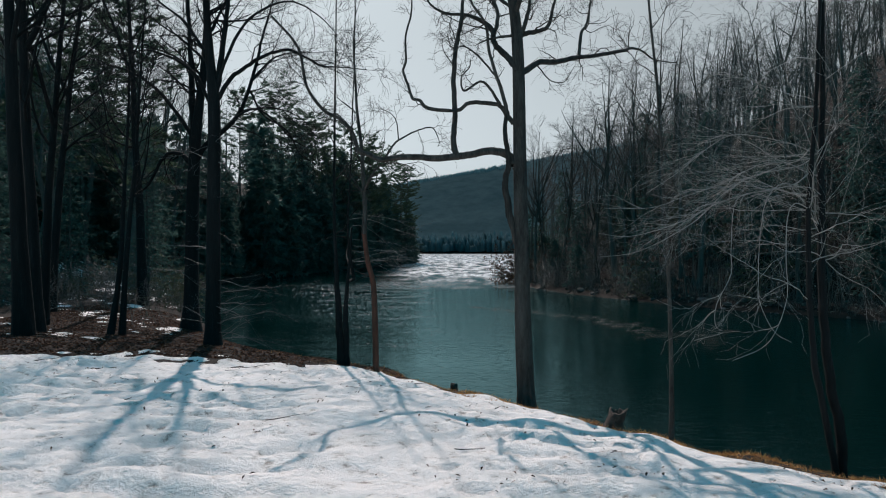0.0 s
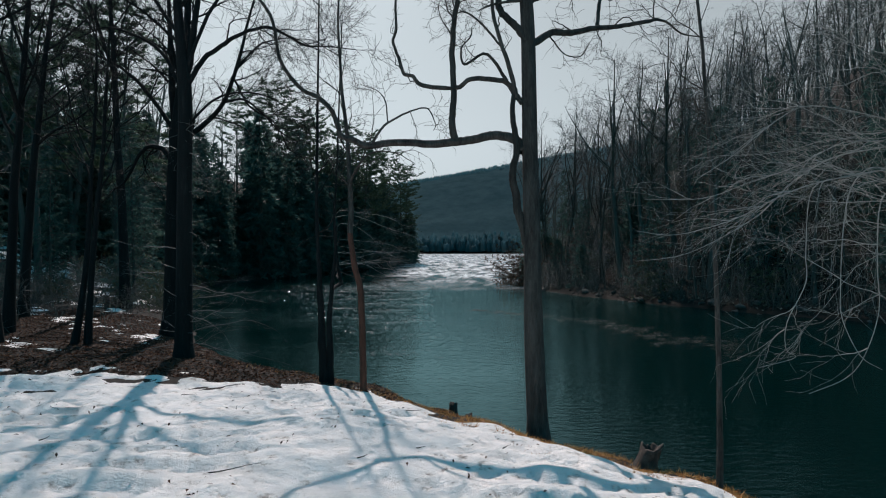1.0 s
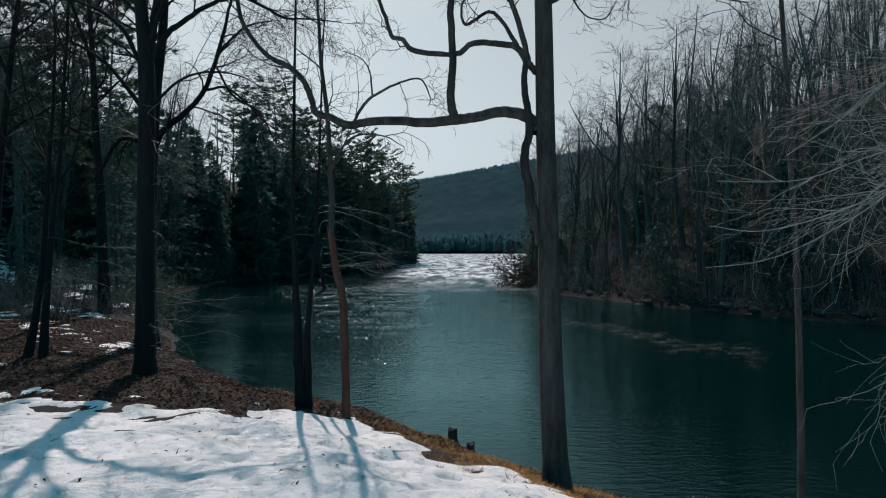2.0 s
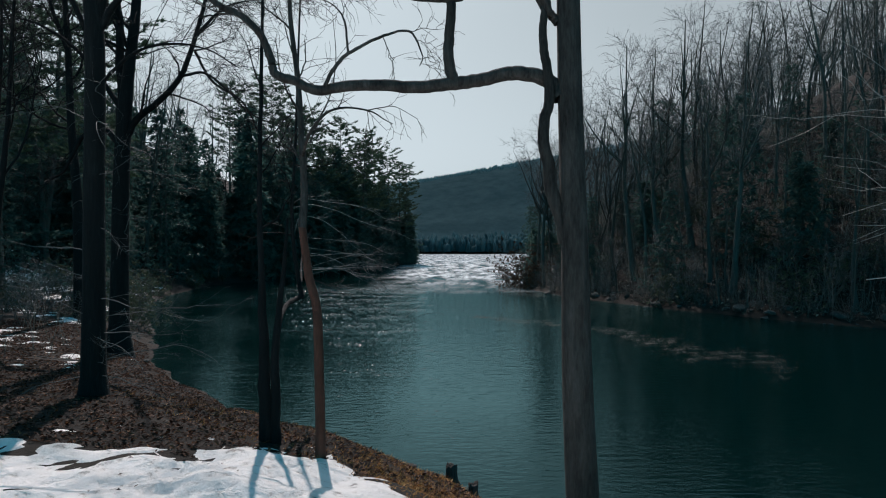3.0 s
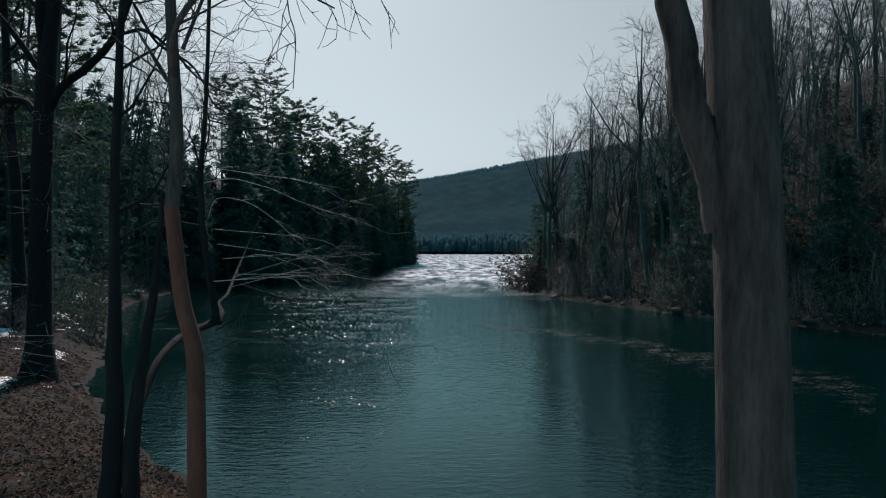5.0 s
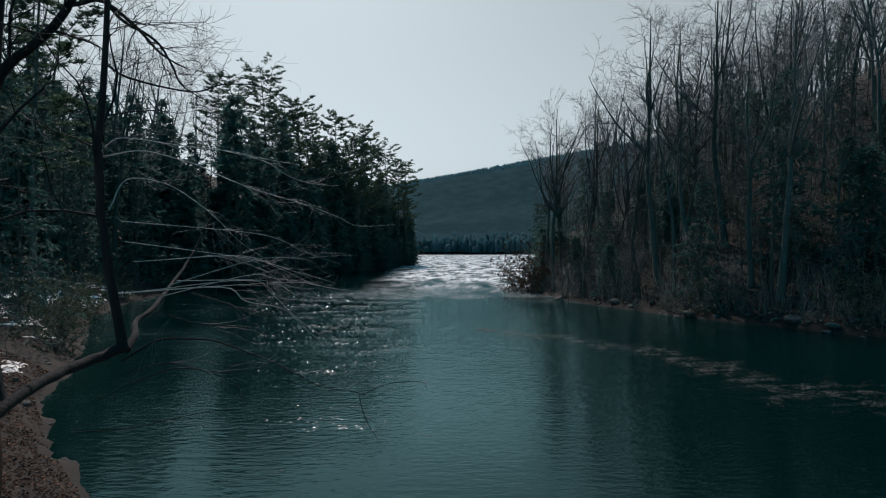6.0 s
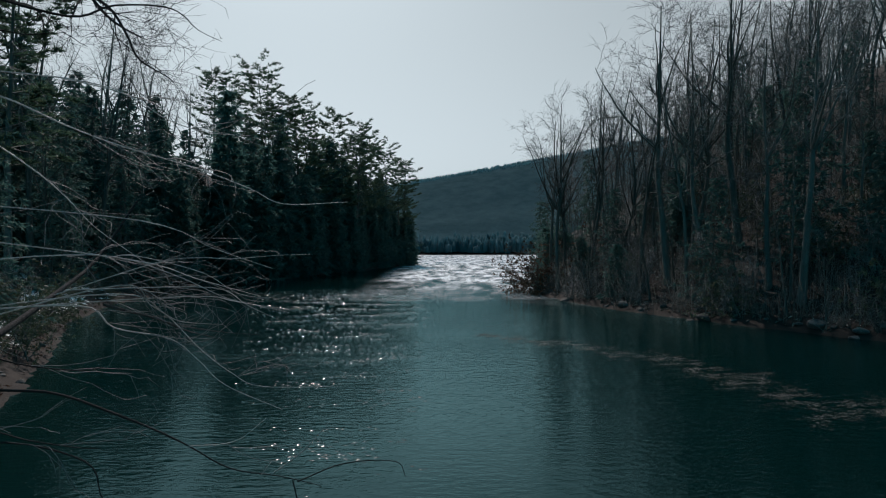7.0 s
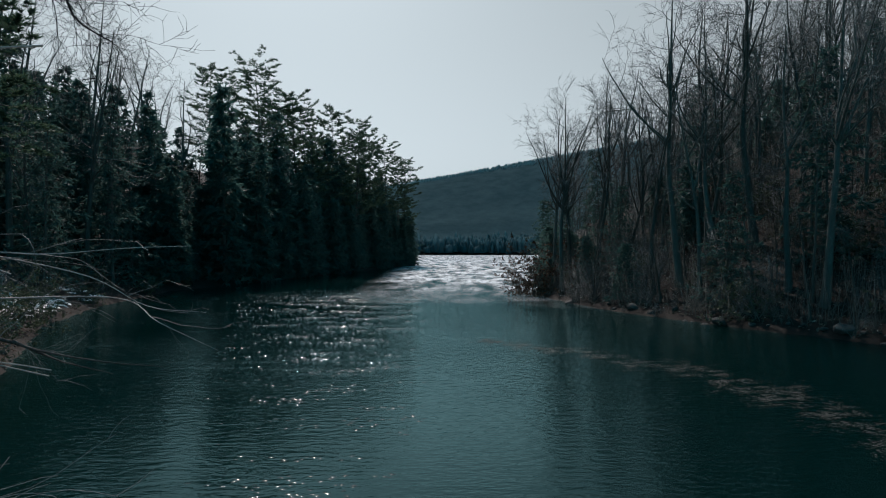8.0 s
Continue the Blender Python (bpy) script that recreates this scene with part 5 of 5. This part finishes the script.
# Ridge and far bank look hazy through their material colours alone.
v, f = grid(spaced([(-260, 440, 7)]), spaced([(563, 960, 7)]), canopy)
tagged(new("ridge_understory", mesh_of("ridge_understory", v, f, HAZE_TINT)), "hazy leafless understory covering the far ridge", "woods", kind="stuff")
crowns(9000, -170, 330, 600, 940, 3, 7, lambda x, y: y > 860, "distant_woods", WOODS_HAZE, "hazy distant forest covering the far ridge")
crowns(900, -70, 105, 560.5, 610, 4, 15, lambda x, y: waves(x, y, 14, 66) > -0.7 + (y - 560) / 60, "far_bank_woods", FAR_BANK_HAZE, "dark trees along the far end of the river")


def far_bare_woods(n, x0, x1, y0, y1, gap, near, far, scale, name, label, crown=0.3, thick=0.028):
    """Leafless trees too far off to pick apart, joined."""
    low = dict(BARE, count=(7, 4, 4, 3), sides=(3, 3, 3, 3), steps=(2, 1, 1, 1), least=thick, length=(4.6, 2.5, 1.5, 0.5), angle=(42, 46, 46, 45))
    kinds = []
    for k in range(4):
        a, b = (arrays(q) for q in bare_tree_meshes(400 + k, 17, 0.2, crown, 2, low, 0.05, 1, sides=4))
        kinds.append((np.concatenate([a[0], b[0]]), np.concatenate([a[1], b[1] + len(a[0])])))
    allv, allf, base = [], [], 0
    for x, y in scatter(n, x0, x1, y0, y1, gap, lambda x, y, d: near < d < far):
        (v, f), a, s = kinds[rng.randint(4)], rng.uniform(0, 6.28), scale * rng.uniform(0.7, 1.15)
        c, q = math.cos(a) * s, math.sin(a) * s
        allv.append(np.stack([v[:, 0] * c - v[:, 1] * q + x, v[:, 0] * q + v[:, 1] * c + y, v[:, 2] * s + ground_at(x, y)], -1))
        allf.append(f + base)
        base += len(v)
    return tagged(new(name, mesh_of(name, np.concatenate(allv), np.concatenate(allf), BARK_FAR)), label, "woods", kind="stuff")


far_bare_woods(190, 12, 230, 95, 520, 4.0, 2, 110, 1.0, "hillside_woods", "grey leafless forest on the hillside downstream", thick=0.04)
far_bare_woods(320, 26, 130, 30, 170, 2.4, 22, 90, 0.8, "upper_slope_woods", "grey leafless forest covering the upper slope", thick=0.035)
far_bare_woods(330, 9, 70, 33, 150, 1.3, 0.8, 34, 0.38, "hillside_saplings", "thicket of thin leafless young trees on the steep hillside", 0.12, 0.022)


# ---- snow patches, leaves, grass, stones ----
def patchy(name, xs, ys, amount, seed, label, grain=1.0):
    v, f = grid(xs, ys, lambda x, y: land(x, y) + np.clip(0.12 * (0.7 * waves(x, y, 4.0 * grain, seed) + 0.7 * waves(x, y, 0.9 * grain, seed + 1) + 0.5 * waves(x, y, 0.4 * grain, seed + 2) - amount + 2.2 * np.exp(-((x + 30) / 6) ** 2 - ((y - 56.5) / 4.0) ** 2)), -0.15, 0.05) - 0.3 * (shore(x, y) < 0.8))
    return tagged(new(name, mesh_of(name, v, f, SNOW)), label, "snow", kind="structure")


patchy("snow_patches", spaced([(-75, -10, 0.4)]), spaced([(18.5, 70, 0.4)]), 0.5, 51, "thin melting snow patches between the trees of the wooded bank")


def flat_leaves(n, x0, x1, y0, y1, ok, size):
    """Fallen leaves: small curled four-cornered blades lying on the ground."""
    x, y = rng.uniform(x0, x1, n), rng.uniform(y0, y1, n)
    keep = ok(x, y, shore(x, y))
    x, y = x[keep], y[keep]
    m = len(x)
    c = np.stack([x, y, land(x, y) + 0.015], -1)
    a, s = rng.uniform(0, 6.28, m), size * rng.uniform(0.6, 1.4, m)
    u = np.stack([np.cos(a), np.sin(a), rng.normal(0, 0.35, m)], -1) * s[:, None]
    w = np.stack([-np.sin(a), np.cos(a), rng.normal(0, 0.35, m)], -1) * s[:, None] * 0.45
    lift = np.array([0, 0, 1.0]) * (s * rng.uniform(0.1, 0.5, m))[:, None]
    v = np.stack([c - u, c - w + lift, c + u, c + w + lift], 1).reshape(-1, 3)
    return v, np.arange(len(v)).reshape(-1, 4)


v, f = flat_leaves(110000, -20, 2, 14.3, 34, lambda x, y, d: (d > 0.15) & (snow_depth(x, y) < 0.0) & (waves(x, y, 1.2, 97) > -0.8), 0.040)
tagged(new("fallen_leaves", mesh_of("fallen_leaves", v, f, LITTER, False)), "brown fallen leaves littering the bare bank", "leaves", kind="stuff")
v, f = flat_leaves(40000, 9, 60, 34, 120, lambda x, y, d: (d > 0.3) & (d < 30), 0.13)
tagged(new("hillside_leaves", mesh_of("hillside_leaves", v, f, HILL_LEAF, False)), "brown fallen leaves on the steep hillside", "leaves", kind="stuff")

x, y = rng.uniform(-9, 11, 160000), rng.uniform(6, 20, 160000)
d, sd = shore(x, y), snow_depth(x, y)
keep = (d > 0.2) & (d < 4.0) & (sd < 0.02) & (waves(x, y, 1.5, 71) + rng.normal(0, 0.5, len(x)) > -0.2) & (rng.uniform(0, 1, len(x)) < np.clip((x + 2.0) / 2.5, 0.1, 1))
x, y = x[keep], y[keep]
at = np.stack([x, y, land(x, y) - 0.01], -1)
v, f = blades(rng, at, np.tile([0.25, 0.35, 0.15], (len(at), 1)), 0.11, 0.012, 3, 0.5, 0.0, 0.5)
tagged(new("dry_grass", mesh_of("dry_grass", v, f, DRY_GRASS, False)), "orange-brown dry grass fringe along the snowy bank", "grass", kind="stuff")


def rock_mesh(seed):
    r, bm = np.random.RandomState(seed), bmesh.new()
    bmesh.ops.create_icosphere(bm, subdivisions=3, radius=1)
    cuts = [(Vector(r.normal(0, 1, 3)).normalized(), r.uniform(0.55, 0.9)) for _ in range(9)]
    for q in bm.verts:
        for nrm, far in cuts:
            over = q.co.dot(nrm) - far
            if over > 0:
                q.co -= nrm * over * 0.9
        q.co *= 1 + 0.05 * noise.noise(q.co * 3 + Vector((seed, 0, 0)))
        q.co.z *= 0.6
    me = bpy.data.meshes.new("rock")
    bm.to_mesh(me)
    bm.free()
    me.materials.append(ROCK)
    for p in me.polygons:
        p.use_smooth = True
    return me


ROCKS = [rock_mesh(k) for k in range(5)]


def lay_rock(x, y, size, label, group):
    o = new("rock", ROCKS[rng.randint(5)])
    o.location = (x, y, max(ground_at(x, y), -0.1) + size * 0.05)
    o.rotation_euler, o.scale = (rng.normal(0, 0.15), rng.normal(0, 0.15), rng.uniform(0, 6.28)), (size, size * rng.uniform(0.6, 1.0), size * rng.uniform(0.6, 1.0))
    tagged(o, label, "rock", group)


for x, y in scatter(34, -28, 0, 17, 60, 0.4, lambda x, y, d: -0.4 < d < 1.3):
    lay_rock(x, y, 0.05 / rng.uniform(0.3, 1.0), "grey weathered rock at the river's edge", "shore rocks")
for x, y in scatter(40, 6, 32, 34, 84, 0.9, lambda x, y, d: -0.5 < d < 1.2):
    lay_rock(x, y, rng.uniform(0.15, 0.3) / rng.uniform(0.35, 1.0), "grey weathered rock along the steep far shore", "far shore rocks")


# ---- stumps and sticks ----
def stump_mesh(name, seed, r, h, tilt, hollow):
    """A sawn or broken stump: flared, furrowed wall, worn rim and a sunken or flat top."""
    g, bm = np.random.RandomState(seed), bmesh.new()
    n, rings = 28, []
    furrow = [1 + 0.09 * math.sin(3 * a * 6.28 / n + seed) + g.normal(0, 0.035) for a in range(n)]
    rim = [g.normal(0, 0.06) * h + 0.10 * h * math.sin(a * 6.28 / n * 2 + seed) for a in range(n)]
    for f, w in ((-0.3, 1.75), (0.0, 1.5), (0.15, 1.2), (0.4, 1.02), (0.75, 0.97), (1.0, 1.0)):
        rings.append([bm.verts.new((math.cos(a * 6.28 / n) * r * w * furrow[a] + tilt * f * h, math.sin(a * 6.28 / n) * r * w * furrow[a], f * h + (rim[a] if f == 1.0 else 0))) for a in range(n)])
    for f, w in ((0.98, 0.72), (0.98 - hollow, 0.6), (0.97 - hollow, 0.05)):
        rings.append([bm.verts.new((math.cos(a * 6.28 / n) * r * w + tilt * f * h, math.sin(a * 6.28 / n) * r * w, f * h + rim[a] * 0.5)) for a in range(n)])
    for a, b in zip(rings, rings[1:]):
        for k in range(n):
            bm.faces.new((a[k], a[(k + 1) % n], b[(k + 1) % n], b[k]))
    bm.faces.new(rings[-1])
    me = bpy.data.meshes.new(name)
    bm.to_mesh(me)
    bm.free()
    return me


def stump(x, y, r, h, tilt, hollow, label, mat):
    e = thing("tree_stump", (x, y, ground_at(x, y) + 0.02), label, "stump", "stumps on the bank")
    me = stump_mesh("stump_wood", int(x * 100 + y), r, h, tilt, hollow)
    me.materials.append(mat)
    for p in me.polygons:
        p.use_smooth = True
    child("stump_wood", me, e)
    return e


big = stump(3.18, 11.2, 0.165, 0.38, 0.42, 0.45, "weathered hollow grey-brown tree stump at the snowy bank's edge", CUT)
w = Wood()
for k, (dx, dy, dz, hh) in enumerate(((-0.19, -0.15, 0.02, 0.34), (-0.3, 0.0, 0.0, 0.24), (-0.38, -0.06, 0.0, 0.18), (-0.26, -0.2, 0.0, 0.12))):
    w = Wood()
    w.add(bent(np.random.RandomState(k), (dx - 0.05, dy, dz - 0.1), (0.4, 0, 1), hh + 0.1, 5, 0.2, 0), np.array([0.075, 0.06, 0.045, 0.05, 0.04, 0.01]) * (1 - 0.08 * k), 8)
    child("root_splinter", w.mesh("root_splinter", PALE_WOOD if k == 0 else CUT), big, "pale broken root splinter")
stump(0.31, 16.4, 0.10, 0.32, 0.0, 0.02, "small sawn stump in the dry grass above the water", BARK)
stump(0.66, 16.0, 0.08, 0.24, 0.05, 0.02, "small sawn stump in the dry grass above the water", BARK)


def stick(x, y, length, r, turn, seed, label):
    g, w = np.random.RandomState(seed), Wood()
    d = np.array([math.cos(turn), math.sin(turn), 0.0])
    line = bent(g, (0, 0, 0), d, length, 7, 0.12, 0)
    line[:, 2] = np.abs(line[:, 2]) * 0.3
    rr = np.linspace(r, r * 0.3, 8)
    w.add(line, rr, 6)
    o = new("fallen_stick", w.mesh("fallen_stick", BARK))
    o.location = (x, y, ground_at(x, y) + float(np.clip(snow_depth(np.array([x]), np.array([y]))[0], 0, 1)) + r * 0.6)
    tagged(o, label, "stick", "sticks on the snow")


for k, (x, y, length, turn) in enumerate(((-2.6, 8.6, 0.6, 0.1), (-1.0, 9.2, 0.16, 0.8), (0.15, 7.6, 0.4, -0.4), (-0.3, 9.9, 0.15, 0.2), (-7.2, 8.7, 0.5, 0.2), (2.9, 10.3, 0.2, 0.4), (1.7, 11.0, 0.25, -0.3), (-4.6, 12.4, 0.3, 0.5), (-6, 11.2, 0.4, 2.6),
                                          (0.9, 10.2, 0.2, 1.0), (-3.3, 11.5, 0.2, 2.0), (-0.6, 12.3, 0.3, 0.1), (-8.2, 12.8, 0.5, 0.3), (-5.2, 9.6, 0.18, 1.2))):
    stick(x, y, length, 0.008, turn, 300 + k, "small dark twig lying on the snow")


v, f = flat_leaves(1500, -13, 6, 4.5, 15.0, lambda x, y, d: (d > 2.4) & (snow_depth(x, y) > 0.01) & (waves(x, y, 2.6, 35) > 0.1), 0.028)
v[:, 2] += np.repeat(snow_depth(v[::4, 0], v[::4, 1]), 4)
tagged(new("blown_leaves", mesh_of("blown_leaves", v, f, LITTER, False)), "scattered brown leaves and bark bits on the snow", "leaves", kind="stuff")

# ---- wavelets that catch the sun over the shallows ----
def wavelets(n):
    """Small steep wave crests: low rounded caps, longer across the stream farther off."""
    x, y = rng.uniform(-19, 1.5, n), rng.uniform(18.5, 76, n) ** 1.0
    d = shore(x, y)
    fit = (waves(x * 0.35, y, 2.2, 91) + 0.8 * waves(x * 0.3, y, 0.9, 92) + rng.normal(0, 0.45, n) > 0.95) & (d < -0.8) & (x < 1.2 - 0.03 * y - rng.exponential(1.6, n)) & ((x + 0.36 * (y - 17) + 0.5) / (0.16 * (y - 17) + 1) > rng.uniform(0, 1, n))
    x, y = x[fit], y[fit]
    m, k = len(x), 5
    far = np.clip((y - 18) / 50, 0, 1)
    a, b, h = rng.uniform(0.03, 0.055, m) * (1 + 2.2 * far), rng.uniform(0.018, 0.03, m) * (1 + 1.2 * far), rng.uniform(0.25, 0.45, m)
    g = np.linspace(-1, 1, k)
    gx, gy = np.meshgrid(g, g)
    bell = np.clip(1 - gx ** 2, 0, 1) ** 1.5 * np.clip(1 - gy ** 2, 0, 1) ** 1.5
    turn = rng.normal(0, 0.3, m)
    px, py = gx.ravel()[None] * a[:, None], gy.ravel()[None] * b[:, None]
    c, s = np.cos(turn)[:, None], np.sin(turn)[:, None]
    v = np.stack([x[:, None] + px * c - py * s, y[:, None] + px * s + py * c, bell.ravel()[None] * (h * b)[:, None] - 0.002], -1).reshape(-1, 3)
    i = (np.arange(k - 1)[:, None] * k + np.arange(k - 1)[None]).ravel()
    f = np.stack([i, i + 1, i + k + 1, i + k], -1)
    return v, (f[None] + (np.arange(m) * k * k)[:, None, None]).reshape(-1, 4)


v, f = wavelets(90000)
tagged(new("wavelets", mesh_of("wavelets", v, f, CREST)), "small glittering wave crests on the river shallows", "water", kind="stuff")

# ---- foam streak on the slow water, and leafy bushes at the point ----
band = spline([(2.0, 46.5, 0), (4.5, 44.6, 0), (6.6, 42.7, 0), (9.0, 40, 0), (10.4, 37, 0), (10.9, 34, 0), (12.2, 31.5, 0), (14, 29, 0)], 20)
m = 34000
q = rng.uniform(0, len(band) - 1.01, m)
i = q.astype(int)
c = band[i] + (band[i + 1] - band[i]) * (q - i)[:, None]
across = rng.normal(0, 0.75, m) + 0.5 * np.sin(q * 0.21) + 0.35 * np.sin(q * 0.53 + 1)
wide = 0.35 + 0.9 * q / len(band)
c = c + np.stack([across * wide * 0.75, across * wide, np.full(m, 0.006)], -1)
keep = waves(c[:, 0], c[:, 1], 1.2, 81) + 0.7 * waves(c[:, 0], c[:, 1], 0.4, 82) + rng.normal(0, 0.5, m) > 0.3
c = c[keep]
m = len(c)
a, ln, wd = rng.normal(0.5, 0.5, m) + math.pi / 2 * 0, rng.uniform(0.015, 0.07, m), rng.uniform(0.004, 0.012, m)
u = np.stack([np.cos(a), -np.sin(a), 0 * a], -1) * ln[:, None]
w = np.stack([np.sin(a), np.cos(a), 0 * a], -1) * wd[:, None]
v = np.stack([c - u, c - w, c + u, c + w], 1).reshape(-1, 3)
tagged(new("river_foam", mesh_of("river_foam", v, np.arange(len(v)).reshape(-1, 4), FOAM, False)), "brownish foam streak drifting on the slow dark water", "foam", kind="stuff")

for x, y, k, size in ((8.9, 76.5, 2, 1.4), (9.9, 74.5, 1, 1.5), (9.3, 79, 2, 1.2), (10.8, 75.8, 2, 1.6)):
    e = thing("beech_bush", (x, y, ground_at(x, y)), "young beech bush still holding rusty brown leaves", "bush", "beech bushes")
    e.scale = (size, size, size * 1.15)
    child("stem", LAURELS[k][0], e)
    leaves = LAURELS[k][1].copy()
    leaves.materials[0] = DEAD_LEAF
    child("crown", leaves, e, "sparse rusty brown leaves")


def undergrowth(n, x0, x1, y0, y1, ok, name, label, tall=2.4):
    """Countless thin leafless stems and suckers, joined."""
    w = Wood()
    x, y = rng.uniform(x0, x1, n), rng.uniform(y0, y1, n)
    keep = ok(x, y, shore(x, y)) & (waves(x, y, 3.0, 95) + rng.normal(0, 0.6, n) > -0.1)
    x, y = x[keep], y[keep]
    for px, py, pz in zip(x, y, land(x, y)):
        a = np.array([px, py, pz - 0.05])
        b = a + (rng.normal(0, 0.5), rng.normal(0, 0.5), rng.uniform(0.5, tall))
        w.spike(a, b, rng.uniform(0.010, 0.022))
        for _ in range(3):
            c = a + (b - a) * rng.uniform(0.25, 0.85)
            w.spike(c, c + (rng.normal(0, 0.35), rng.normal(0, 0.35), rng.uniform(-0.05, 0.5)), 0.008)
    w.add(np.array([(x[0], y[0], land(x[:1], y[:1])[0] + 0.1 * k) for k in range(3)]), np.array([0.02, 0.015, 0.01]), 3)
    return tagged(new(name, w.mesh(name, BARK_FAR)), label, "undergrowth", kind="stuff")


undergrowth(34000, 8, 52, 32, 100, lambda x, y, d: (d > 0.3) & (d < 26), "hillside_undergrowth", "tangled grey leafless undergrowth on the steep hillside", 4.2)
undergrowth(2500, -45, -13, 24, 80, lambda x, y, d: (d > 0.5) & (d < 16), "bank_undergrowth", "sparse grey leafless undergrowth under the dark trees")
undergrowth(1800, 9, 40, 33, 80, lambda x, y, d: (d > 0.05) & (d < 2.2), "waterline_undergrowth", "dark tangled leafless twigs over the steep waterline")
v, f = flat_leaves(22000, -34, -9, 36, 62, lambda x, y, d: (d > 0.1) & (d < 14) & (waves(x, y, 1.2, 97) > -0.5), 0.055)
tagged(new("bank_leaves", mesh_of("bank_leaves", v, f, DEAD_LEAF, False)), "brown fallen leaves under the trees of the wooded bank", "leaves", kind="stuff")
for x, y in scatter(40, -26, -8, 26, 48, 0.4, lambda x, y, d: -0.3 < d < 1.0):
    lay_rock(x, y, 0.06 / rng.uniform(0.3, 1.0), "grey weathered rock at the river's edge", "shore rocks")
for x, y in scatter(45, 8, 40, 33, 82, 0.6, lambda x, y, d: -0.2 < d < 0.9):
    lay_rock(x, y, 0.12 / rng.uniform(0.3, 1.0), "grey weathered rock along the steep far shore", "far shore rocks")
for x, y in scatter(45, 8, 40, 33, 82, 0.7, lambda x, y, d: -0.1 < d < 1.3):
    plant("brush_shrub", SHRUBS[rng.randint(3)], x, y, rng.uniform(0.3, 0.55), "low tangled brush hanging over the waterline", "brush", category="shrub")
undergrowth(7000, 26, 95, 30, 120, lambda x, y, d: (d > 20) & (d < 60), "upper_slope_undergrowth", "tangled grey leafless undergrowth on the upper slope")
undergrowth(7000, 9, 70, 76, 170, lambda x, y, d: (d > 0.3) & (d < 45), "downstream_undergrowth", "tangled grey leafless undergrowth on the slope downstream")
